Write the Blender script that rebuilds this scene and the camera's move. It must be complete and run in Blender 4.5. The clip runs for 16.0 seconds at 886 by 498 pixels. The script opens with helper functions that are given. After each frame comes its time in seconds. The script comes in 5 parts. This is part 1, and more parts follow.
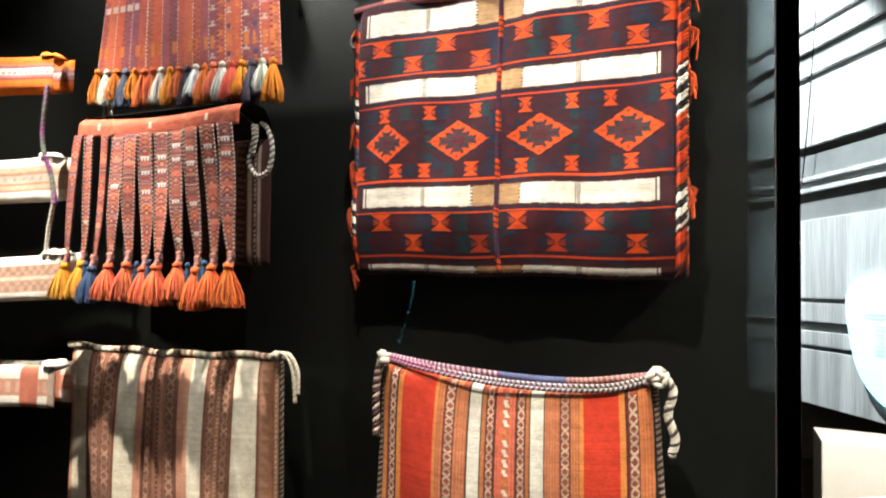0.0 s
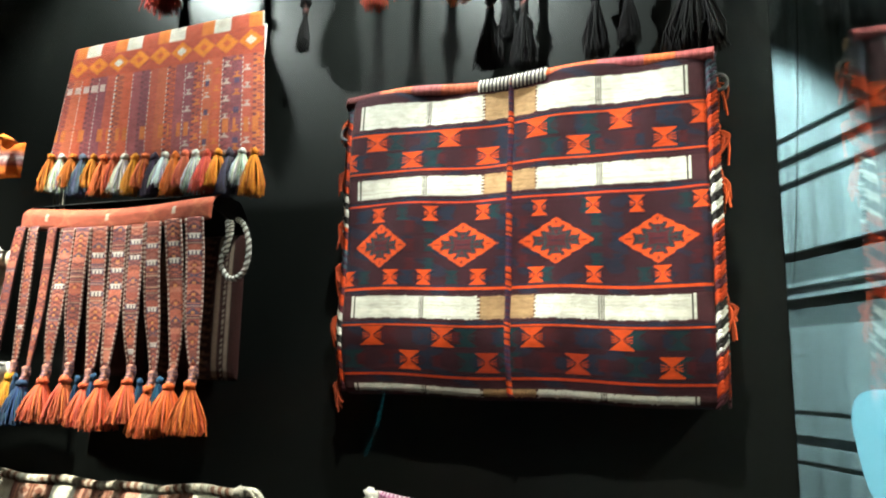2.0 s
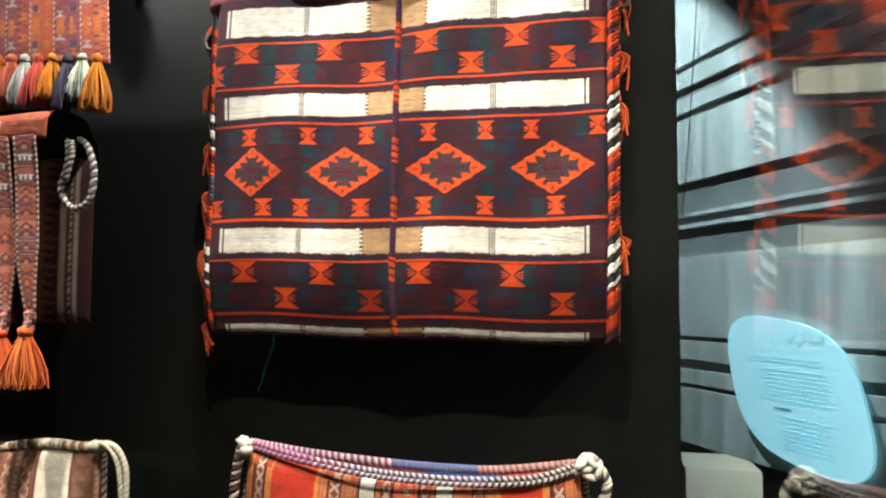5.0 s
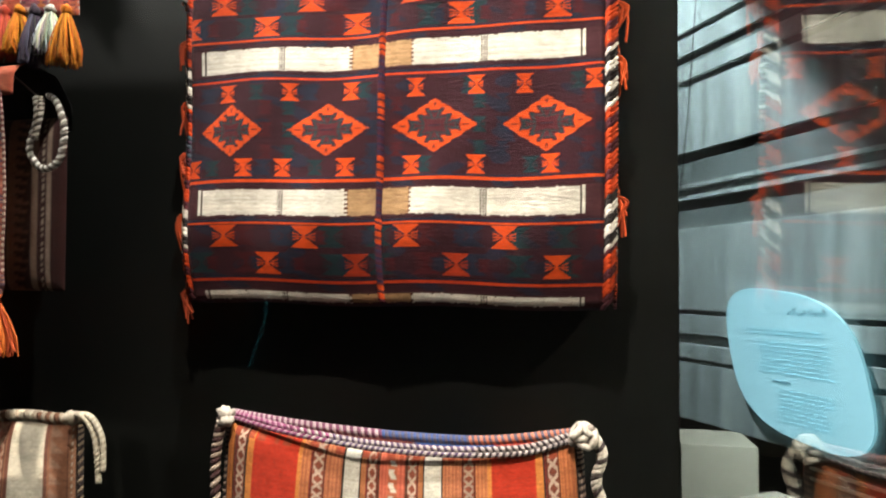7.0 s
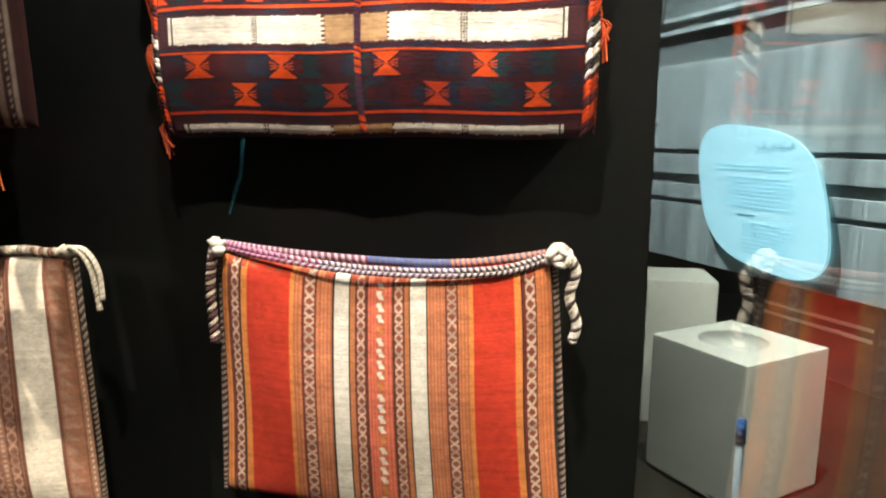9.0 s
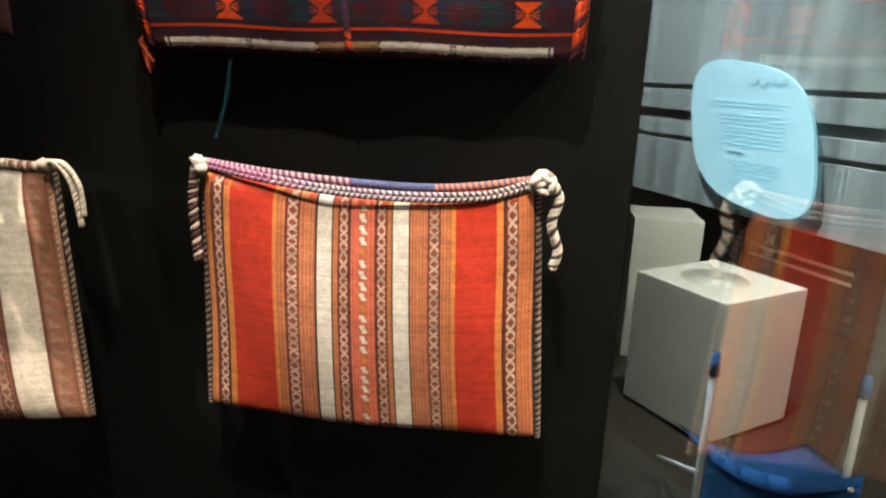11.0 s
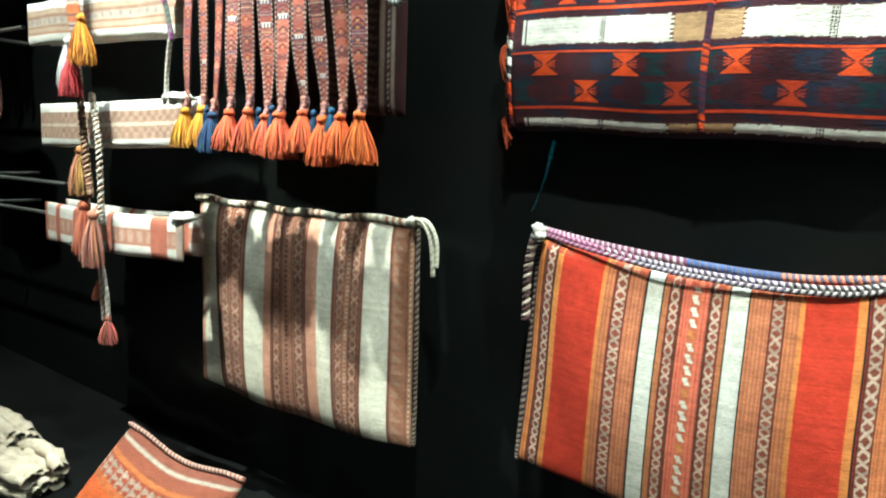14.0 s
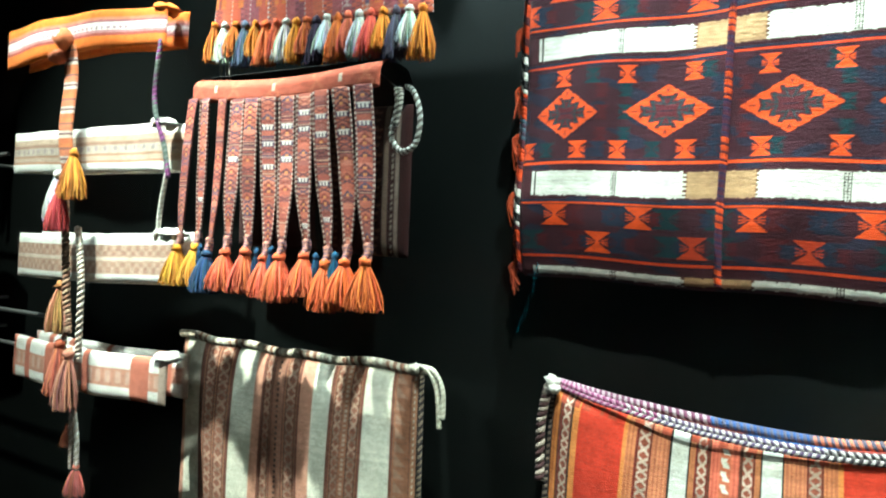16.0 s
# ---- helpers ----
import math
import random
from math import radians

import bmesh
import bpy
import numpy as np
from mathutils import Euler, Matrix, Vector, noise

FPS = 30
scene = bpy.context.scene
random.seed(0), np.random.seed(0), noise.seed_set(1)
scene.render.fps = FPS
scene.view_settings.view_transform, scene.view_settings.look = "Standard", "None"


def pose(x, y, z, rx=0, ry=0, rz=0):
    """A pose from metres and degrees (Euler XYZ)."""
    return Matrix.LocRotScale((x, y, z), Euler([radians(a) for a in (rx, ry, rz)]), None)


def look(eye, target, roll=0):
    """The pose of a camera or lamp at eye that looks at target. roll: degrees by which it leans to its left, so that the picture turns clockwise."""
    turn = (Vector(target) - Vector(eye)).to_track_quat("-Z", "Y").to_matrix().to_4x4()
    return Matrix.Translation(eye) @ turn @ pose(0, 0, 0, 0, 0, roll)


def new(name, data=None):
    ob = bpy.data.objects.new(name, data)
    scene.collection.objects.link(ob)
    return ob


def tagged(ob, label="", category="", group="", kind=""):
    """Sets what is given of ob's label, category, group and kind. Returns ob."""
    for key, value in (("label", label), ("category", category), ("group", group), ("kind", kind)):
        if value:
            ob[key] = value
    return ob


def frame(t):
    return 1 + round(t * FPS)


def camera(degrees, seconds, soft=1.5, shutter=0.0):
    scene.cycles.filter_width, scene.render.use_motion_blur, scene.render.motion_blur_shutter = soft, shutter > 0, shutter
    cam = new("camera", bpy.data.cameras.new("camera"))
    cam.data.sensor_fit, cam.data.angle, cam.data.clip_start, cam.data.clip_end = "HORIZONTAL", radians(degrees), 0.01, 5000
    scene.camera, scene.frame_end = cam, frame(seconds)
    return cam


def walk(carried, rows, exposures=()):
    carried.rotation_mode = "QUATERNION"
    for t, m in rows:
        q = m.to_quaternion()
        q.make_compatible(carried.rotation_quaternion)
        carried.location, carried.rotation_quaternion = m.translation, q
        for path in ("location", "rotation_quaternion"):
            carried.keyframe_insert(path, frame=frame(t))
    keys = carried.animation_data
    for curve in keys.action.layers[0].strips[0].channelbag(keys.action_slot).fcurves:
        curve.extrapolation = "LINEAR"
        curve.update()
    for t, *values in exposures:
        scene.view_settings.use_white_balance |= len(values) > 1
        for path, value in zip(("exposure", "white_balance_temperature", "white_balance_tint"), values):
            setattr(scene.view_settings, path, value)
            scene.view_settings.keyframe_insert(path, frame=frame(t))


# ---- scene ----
cam = camera(68.3, 16.0, soft=2.1)
PATH = [
    (0, (0.713, -1.201, 1.547), (-0.091, 0.627, 1.659), 1.5),
    (0.5, (0.646, -1.144, 1.558), (-0.217, 0.653, 1.721), 2.5),
    (1, (0.576, -1.13, 1.562), (-0.156, 0.717, 1.797), 2.0),
    (1.5, (0.557, -1.117, 1.586), (-0.113, 0.744, 1.883), 1.8),
    (2, (0.574, -1.092, 1.608), (-0.101, 0.752, 1.988), 2.0),
    (2.5, (0.578, -1.077, 1.636), (-0.074, 0.772, 2.028), 1.3),
    (3, (0.558, -1.074, 1.655), (-0.05, 0.788, 2.062), 0.9),
    (3.5, (0.565, -1.068, 1.659), (-0.009, 0.806, 2.06), 1.1),
    (4, (0.569, -1.039, 1.657), (0.125, 0.898, 1.885), 0.5),
    (4.5, (0.572, -1.012, 1.619), (0.173, 0.934, 1.852), 1.0),
    (4.7, (0.579, -1.004, 1.629), (0.179, 0.946, 1.822), 1.0),
    (7, (0.583, -0.941, 1.602), (0.193, 1.017, 1.715), 0.9),
    (7.5, (0.583, -0.945, 1.597), (0.201, 1.018, 1.562), 0.3),
    (8, (0.583, -0.954, 1.577), (0.208, 1.005, 1.427), -0.1),
    (8.5, (0.575, -0.961, 1.593), (0.254, 0.995, 1.322), -0.3),
    (9, (0.578, -0.966, 1.568), (0.269, 0.982, 1.234), 0.2),
    (9.2, (0.587, -0.963, 1.55), (0.267, 0.986, 1.235), 0.6),
    (11.5, (0.59, -0.97, 1.551), (0.322, 0.932, 0.995), 2.3),
    (12, (0.587, -0.97, 1.54), (0.167, 0.906, 0.989), 2.7),
    (12.5, (0.573, -0.969, 1.532), (-0.145, 0.83, 1.035), 2.9),
    (13, (0.555, -0.994, 1.532), (-0.392, 0.727, 1.156), 3.5),
    (13.5, (0.539, -1.014, 1.535), (-0.511, 0.653, 1.192), 3.5),
    (14, (0.536, -1.022, 1.54), (-0.552, 0.625, 1.214), 3.5),
    (14.5, (0.529, -1.023, 1.55), (-0.612, 0.602, 1.309), 3.0),
    (15, (0.525, -1.023, 1.585), (-0.651, 0.59, 1.459), 1.2),
    (15.5, (0.51, -1.022, 1.602), (-0.657, 0.599, 1.505), 1.0),
    (16, (0.448, -1.024, 1.613), (-0.587, 0.688, 1.601), 3.7),
]
walk(cam, [(t, look(eye, target, roll)) for t, eye, target, roll in PATH],
     [(0, -0.24, 6450, 10), (0.3, -0.24, 6050, -1), (1.0, -0.30, 5950, -4), (3.0, -0.42, 5850, -8), (4.5, -0.42, 6200, 6), (7.2, -0.56, 6600, 11), (8.0, -0.22, 6700, 12), (8.6, -0.12, 6700, 13), (9.2, -0.2, 6700, 12), (11.5, -0.45, 6900, 18), (12.1, -0.6, 6900, 17), (12.6, -0.6, 8100, 20), (12.9, -0.38, 7200, 10), (13.3, -0.06, 5350, -7), (15.0, -0.01, 5200, -14), (16, -0.01, 5050, -19)])

# ---- light and exposure ----
world = bpy.data.worlds.new("gallery_dark")
scene.world = world
world.use_nodes = True
world.node_tree.nodes["Background"].inputs[0].default_value = (0.55, 0.7, 0.8, 1)
world.node_tree.nodes["Background"].inputs[1].default_value = 0.02


def spot(name, eye, target, watts, degrees, blend, radius, colour):
    lamp = bpy.data.lights.new(name, "SPOT")
    lamp.energy, lamp.spot_size, lamp.spot_blend = watts, radians(degrees), blend
    lamp.shadow_soft_size, lamp.color = radius, colour
    ob = new(name, lamp)
    ob.matrix_world = look(eye, target)
    return ob


WARM, COOL = (1.0, 0.88, 0.75), (0.86, 0.95, 1.0)
# case spots: wall washers high in the case, front spots for the rows of bags
spot("case_spot_wash", (0.10, -0.22, 2.86), (0.34, 0.12, 2.10), 260, 120, 0.7, 0.012, (1.0, 0.95, 0.89))
spot("case_spot_wash", (-0.85, -0.26, 2.88), (-0.60, 0.10, 2.15), 160, 120, 0.7, 0.012, (1.0, 0.95, 0.89))
spot("case_spot_front", (0.42, -0.98, 3.15), (0.34, 0.02, 1.22), 470, 42, 0.9, 0.03, WARM)
spot("case_spot_front", (-0.95, -0.63, 3.14), (-0.56, -0.090, 0.84), 1350, 38, 1.0, 0.016, WARM)
spot("case_spot_front", (-1.30, -0.80, 3.05), (-1.46, -0.10, 1.65), 560, 50, 0.9, 0.02, WARM)
# gallery spots on the panel beyond the case and on the plinths
spot("gallery_spot", (0.33, 1.315, 3.45), (0.86, 1.49, 1.32), 960, 58, 0.3, 0.03, COOL)
spot("gallery_spot", (1.25, 1.25, 3.30), (1.45, 2.15, 0.50), 1000, 52, 0.6, 0.05, (1.0, 0.95, 0.86))
spot("gallery_spot", (2.60, -0.70, 3.40), (1.35, 0.85, 1.45), 620, 70, 0.9, 0.08, (1.0, 0.84, 0.66))


# ---- materials ----
def shader(name, rough=0.8, metal=0.0, spec=0.5):
    m = bpy.data.materials.new(name)
    m.use_nodes = True
    b = m.node_tree.nodes["Principled BSDF"]
    b.inputs["Roughness"].default_value, b.inputs["Metallic"].default_value = rough, metal
    b.inputs["Specular IOR Level"].default_value = spec
    return m, m.node_tree, b


def node(tree, kind, **sets):
    n = tree.nodes.new(kind)
    for key, value in sets.items():
        n.inputs[key.replace("_", " ")].default_value = value
    return n


def mixed(tree, kind, fac, a, b):
    n = tree.nodes.new("ShaderNodeMix")
    n.data_type, n.blend_type = "RGBA", kind
    for slot, value in ((0, fac), (6, a), (7, b)):
        if isinstance(value, (int, float)):
            n.inputs[slot].default_value = value
        elif isinstance(value, tuple):
            n.inputs[slot].default_value = (*value, 1)
        else:
            tree.links.new(value, n.inputs[slot])
    return n.outputs[2]


def ramp(tree, fac, stops):
    n = tree.nodes.new("ShaderNodeValToRGB")
    e = n.color_ramp.elements
    while len(e) < len(stops):
        e.new(0.5)
    for el, (p, c) in zip(e, stops):
        el.position, el.color = p, (*c, 1)
    tree.links.new(fac, n.inputs[0])
    return n.outputs[0]


def plain(name, dark, light, scale, rough, metal=0.0, bump=0.15, fine=220.0, stretch=(1, 1, 1), spec=0.5):
    """A surface between two colours, with large stains and a fine grain in its relief."""
    m, t, b = shader(name, rough, metal, spec)
    co = t.nodes.new("ShaderNodeTexCoord")
    mp = t.nodes.new("ShaderNodeMapping")
    mp.inputs["Scale"].default_value = stretch
    t.links.new(co.outputs["Object"], mp.inputs[0])
    big = node(t, "ShaderNodeTexNoise", Scale=scale, Detail=6.0)
    small = node(t, "ShaderNodeTexNoise", Scale=fine, Detail=3.0)
    for n in (big, small):
        t.links.new(mp.outputs[0], n.inputs["Vector"])
    c = ramp(t, big.outputs[0], [(0.3, dark), (0.7, light)])
    c = mixed(t, "MULTIPLY", 0.35, c, ramp(t, small.outputs[0], [(0.3, (0.7, 0.7, 0.7)), (0.7, (1, 1, 1))]))
    t.links.new(c, b.inputs["Base Color"])
    bp = node(t, "ShaderNodeBump", Strength=bump, Distance=0.003)
    t.links.new(small.outputs[0], bp.inputs["Height"])
    t.links.new(bp.outputs[0], b.inputs["Normal"])
    return m


def woven(name, run, strength=0.5, fuzz=0.25):
    """Cloth: its dye comes from the mesh, its ribs and fuzz from here."""
    m, t, b = shader(name, 0.92, 0.0, 0.08)
    at = t.nodes.new("ShaderNodeAttribute")
    at.attribute_name = "dye"
    co = t.nodes.new("ShaderNodeTexCoord")
    mp = t.nodes.new("ShaderNodeMapping")
    mp.inputs["Scale"].default_value = run
    t.links.new(co.outputs["Object"], mp.inputs[0])
    rib = node(t, "ShaderNodeTexNoise", Scale=1.0, Detail=2.0)
    t.links.new(mp.outputs[0], rib.inputs["Vector"])
    grain = node(t, "ShaderNodeTexNoise", Scale=900.0, Detail=2.0)
    patch = node(t, "ShaderNodeTexNoise", Scale=14.0, Detail=5.0)
    streak = node(t, "ShaderNodeTexNoise", Scale=60.0, Detail=3.0)
    for n in (grain, patch, streak):
        t.links.new(co.outputs["Object"], n.inputs["Vector"])
    c = mixed(t, "MULTIPLY", 0.55, at.outputs["Color"], ramp(t, patch.outputs[0], [(0.25, (0.6, 0.58, 0.56)), (0.65, (1, 1, 1))]))
    c = mixed(t, "MULTIPLY", 0.5, c, ramp(t, streak.outputs[0], [(0.3, (0.65, 0.62, 0.6)), (0.6, (1, 1, 1))]))
    c = mixed(t, "MULTIPLY", fuzz, c, ramp(t, rib.outputs[0], [(0.25, (0.30, 0.28, 0.27)), (0.62, (1, 1, 1))]))
    t.links.new(c, b.inputs["Base Color"])
    b.inputs["Sheen Weight"].default_value = 0.03
    add = node(t, "ShaderNodeMath")
    t.links.new(rib.outputs[0], add.inputs[0])
    t.links.new(grain.outputs[0], add.inputs[1])
    bp = node(t, "ShaderNodeBump", Strength=strength, Distance=0.002)
    t.links.new(add.outputs[0], bp.inputs["Height"])
    t.links.new(bp.outputs[0], b.inputs["Normal"])
    return m


def pane_glass(name, tint, ior=1.38):
    m, t, g = shader(name, 0.0)
    g.inputs["Base Color"].default_value = (*tint, 1)
    g.inputs["Transmission Weight"].default_value = 1.0
    g.inputs["IOR"].default_value = ior
    return m


RIBBED = woven("ribbed_wool_cloth", (70, 70, 420), 0.9, 0.42)
WARP = woven("warp_striped_wool_cloth", (130, 70, 480), 0.9, 0.42)
YARN = woven("twisted_wool_yarn", (420, 420, 260), 0.6, 0.45)
BLACK_WALL = plain("black_case_wall_paint", (0.0024, 0.0027, 0.0023), (0.0036, 0.0040, 0.0035), 3.0, 0.40, bump=0.05, spec=0.15)
DECK = plain("black_deck_cloth", (0.0022, 0.0022, 0.002), (0.0045, 0.0045, 0.0042), 8.0, 0.95, spec=0.05)
BLACK_TRIM = plain("black_edge_profile", (0.008, 0.008, 0.008), (0.014, 0.014, 0.014), 8.0, 0.5)
GLASS = pane_glass("case_glass", (0.96, 0.99, 0.985))
SIDE_GLASS = pane_glass("tinted_case_glass", (0.61, 0.74, 0.745), 1.45)
STONE = plain("brushed_plaster_panel", (0.30, 0.31, 0.30), (0.76, 0.77, 0.74), 16.0, 0.7, bump=1.0, fine=120.0, stretch=(1, 1, 0.07))
STONE_DARK = plain("dark_panel_slot", (0.14, 0.15, 0.145), (0.22, 0.23, 0.22), 6.0, 0.8)
PLINTH = plain("matt_white_plinth_paint", (0.62, 0.60, 0.55), (0.72, 0.70, 0.64), 2.5, 0.6, bump=0.05)
PLINTH_GREY = plain("pale_grey_plinth_shading", (0.52, 0.50, 0.46), (0.60, 0.58, 0.53), 6.0, 0.5, bump=0.05)
FLOOR = plain("dark_gallery_floor", (0.020, 0.016, 0.011), (0.042, 0.033, 0.024), 1.8, 0.45, bump=0.1, fine=40.0)
ROOM = plain("dark_gallery_wall_paint", (0.05, 0.045, 0.04), (0.08, 0.07, 0.06), 1.2, 0.8)
BLUE_CANVAS = plain("blue_canvas", (0.01, 0.10, 0.32), (0.02, 0.16, 0.45), 9.0, 0.85)
PALE_TUBE = plain("pale_painted_tube", (0.5, 0.5, 0.5), (0.65, 0.65, 0.64), 20.0, 0.4)
WOOL = plain("raw_white_wool", (0.34, 0.27, 0.19), (0.56, 0.47, 0.35), 26.0, 0.95, bump=0.9, fine=160.0)
STEEL = plain("brushed_steel_rod", (0.35, 0.34, 0.32), (0.5, 0.48, 0.45), 30.0, 0.35, 0.9)
def backlit_print(name, colour):
    m, t, p = shader(name, 0.6)
    p.inputs["Base Color"].default_value = (*colour, 1)
    p.inputs["Emission Color"].default_value = (*colour, 1)
    p.inputs["Emission Strength"].default_value = 0.85
    return m


INK = backlit_print("grey_backlit_print", (0.40, 0.77, 0.90))
HEAD_INK = backlit_print("dark_backlit_print", (0.14, 0.32, 0.40))


sign_mat, sign_tree, sign_b = shader("lit_pale_blue_acrylic", 0.4)
sign_b.inputs["Base Color"].default_value = (0.6, 0.8, 0.88, 1)
sign_b.inputs["Emission Color"].default_value = (0.42, 0.82, 0.95, 1)
sign_b.inputs["Emission Strength"].default_value = 1.3


# ---- building helpers ----
def thing(name, at, label, category, group="", kind=""):
    """An empty at a thing's base, to which its parts are fixed."""
    ob = new(name)
    ob.empty_display_size = 0.05
    ob.location = at
    return tagged(ob, label, category, group, kind)


def root_of(ob):
    while ob.parent:
        ob = ob.parent
    return ob


def fix(name, mesh, material, parent, label="", smooth=True):
    """Links a mesh, given in world metres, as one part under a thing or a part."""
    mesh.transform(Matrix.Translation(-Vector(root_of(parent).location)))
    mesh.materials.append(material)
    if smooth:
        mesh.polygons.foreach_set("use_smooth", [True] * len(mesh.polygons))
    ob = new(name, mesh)
    ob.parent = parent
    return tagged(ob, label)


def part(name, bm, material, parent, label="", smooth=True):
    mesh = bpy.data.meshes.new(name)
    bm.to_mesh(mesh)
    bm.free()
    return fix(name, mesh, material, parent, label, smooth)


def solid(name, bm, material, label, category, group="", kind="", smooth=False):
    """A thing that is one mesh, with its origin at the middle of its base."""
    zs = [v.co.z for v in bm.verts]
    mid = sum((v.co for v in bm.verts), Vector()) / len(bm.verts)
    at = Vector((mid.x, mid.y, min(zs)))
    bm.transform(Matrix.Translation(-at))
    mesh = bpy.data.meshes.new(name)
    bm.to_mesh(mesh)
    bm.free()
    mesh.materials.append(material)
    if smooth:
        mesh.polygons.foreach_set("use_smooth", [True] * len(mesh.polygons))
    ob = new(name, mesh)
    ob.location = at
    return tagged(ob, label, category, group, kind)


def box(a, b, bevel=0.0, turn=None, bm=None):
    """A block between two corners, bevelled, turned by a matrix."""
    bm2 = bmesh.new()
    bmesh.ops.create_cube(bm2, size=1)
    a, b = Vector(a), Vector(b)
    for v in bm2.verts:
        v.co = Vector([(a[i] + b[i]) / 2 + v.co[i] * (b[i] - a[i]) for i in range(3)])
    if bevel:
        bmesh.ops.bevel(bm2, geom=bm2.edges[:], offset=bevel, segments=2, affect="EDGES", profile=0.6)
    if turn is not None:
        bm2.transform(turn)
    return bm2


def raw(name, verts, faces, dye=None):
    mesh = bpy.data.meshes.new(name)
    mesh.from_pydata([tuple(v) for v in np.asarray(verts).tolist()], [], np.asarray(faces).tolist())
    if dye is not None:
        a = mesh.attributes.new("dye", "FLOAT_COLOR", "POINT")
        d = np.ones((len(verts), 4), np.float32)
        d[:, :3] = dye
        a.data.foreach_set("color", d.ravel())
    mesh.update()
    return mesh


def sheet_faces(nu, nv, base=0, flip=False):
    i, j = np.meshgrid(np.arange(nu - 1), np.arange(nv - 1), indexing="ij")
    a = (base + i * nv + j).ravel()
    f = np.stack([a, a + nv, a + nv + 1, a + 1], 1)
    return f[:, ::-1] if flip else f


def pillow(name, nu, nv, place, dye, thick, material, parent, label="", power=6.0):
    """A stuffed or folded cloth: place(u, v) gives its front, dye(u, v) its colours; the back lies thick behind."""
    u, v = np.meshgrid(np.linspace(0, 1, nu), np.linspace(0, 1, nv), indexing="ij")
    p = place(u, v)
    c = dye(u, v)
    edge = np.sqrt(np.clip(1 - np.abs(2 * u - 1) ** power, 0, 1)) * np.sqrt(np.clip(1 - np.abs(2 * v - 1) ** power, 0, 1))
    front, back = p.copy(), p.copy()
    front[..., 1] += thick / 2 - thick / 2 * edge
    back[..., 1] += thick / 2 + thick / 2 * edge + 0.0005
    verts = np.concatenate([front.reshape(-1, 3), back.reshape(-1, 3)])
    faces = np.concatenate([sheet_faces(nu, nv), sheet_faces(nu, nv, nu * nv, True)])
    rim = np.concatenate([np.arange(nu) * nv, (nu - 1) * nv + np.arange(1, nv), np.arange(nu - 2, -1, -1) * nv + nv - 1, np.arange(nv - 2, 0, -1)])
    nxt = np.roll(rim, -1)
    faces = np.concatenate([faces, np.stack([rim, rim + nu * nv, nxt + nu * nv, nxt], 1)])
    dyes = np.concatenate([c.reshape(-1, 3), c.reshape(-1, 3)])
    return fix(name, raw(name, verts, faces, dyes), material, parent, label)


def tube(points, radius, colour, sides=8, jitter=0.0):
    """Vertices, faces and dyes of a round cord along points; radius and colour may change along it."""
    pts = np.asarray(points, float)
    n = len(pts)
    rad = np.broadcast_to(np.asarray(radius, float), (n,))
    col = np.broadcast_to(np.asarray(colour, float), (n, 3))
    tan = np.gradient(pts, axis=0)
    tan /= np.linalg.norm(tan, axis=1, keepdims=True) + 1e-9
    ref = np.where(np.abs(tan[:, 1:2]) > 0.9, np.array([[1.0, 0, 0]]), np.array([[0, 1.0, 0]]))
    a = np.cross(tan, ref)
    a /= np.linalg.norm(a, axis=1, keepdims=True) + 1e-9
    b = np.cross(tan, a)
    th = np.linspace(0, 2 * math.pi, sides, endpoint=False)
    v = pts[:, None] + rad[:, None, None] * (np.cos(th)[None, :, None] * a[:, None] + np.sin(th)[None, :, None] * b[:, None])
    i, k = np.meshgrid(np.arange(n - 1), np.arange(sides), indexing="ij")
    k2 = (k + 1) % sides
    f = np.stack([i * sides + k, i * sides + k2, (i + 1) * sides + k2, (i + 1) * sides + k], -1).reshape(-1, 4)
    return v.reshape(-1, 3), f, np.repeat(col, sides, 0)


def gather(pieces):
    vs, fs, cs, base = [], [], [], 0
    for v, f, c in pieces:
        vs.append(v)
        fs.append(f + base)
        cs.append(c)
        base += len(v)
    return np.concatenate(vs), np.concatenate(fs), np.concatenate(cs)


def joined(name, pieces, parent, material=None, label=""):
    v, f, c = gather(pieces)
    return fix(name, raw(name, v, f, c), material or YARN, parent, label)


def curve(points, n):
    """A smooth line through a few points."""
    p = np.asarray(points, float)
    k = len(p)
    t = np.linspace(0, k - 1, n)
    i = np.clip(t.astype(int), 0, k - 2)
    s = (t - i)[:, None]
    g = lambda j: p[np.clip(j, 0, k - 1)]
    p0, p1, p2, p3 = g(i - 1), g(i), g(i + 1), g(i + 2)
    return 0.5 * (2 * p1 + (p2 - p0) * s + (2 * p0 - 5 * p1 + 4 * p2 - p3) * s ** 2 + (3 * p1 - p0 - 3 * p2 + p3) * s ** 3)


def rope(points, radius, colours, turns, strands=2, n=120, sides=6):
    """A twisted cord: strands wound round a smooth line, each in its colours."""
    line = curve(points, n)
    tan = np.gradient(line, axis=0)
    tan /= np.linalg.norm(tan, axis=1, keepdims=True) + 1e-9
    ref = np.where(np.abs(tan[:, 1:2]) > 0.9, np.array([[1.0, 0, 0]]), np.array([[0, 1.0, 0]]))
    a = np.cross(tan, ref)
    a /= np.linalg.norm(a, axis=1, keepdims=True) + 1e-9
    b = np.cross(tan, a)
    out = []
    for s in range(strands):
        th = np.linspace(0, 2 * math.pi * turns, n) + 2 * math.pi * s / strands
        p = line + radius * 0.55 * (np.cos(th)[:, None] * a + np.sin(th)[:, None] * b)
        col = colours[s % len(colours)]
        if callable(col):
            col = np.array([col(q) for q in np.linspace(0, 1, n)])
        out.append(tube(p, radius * 0.62, col, sides))
    return out


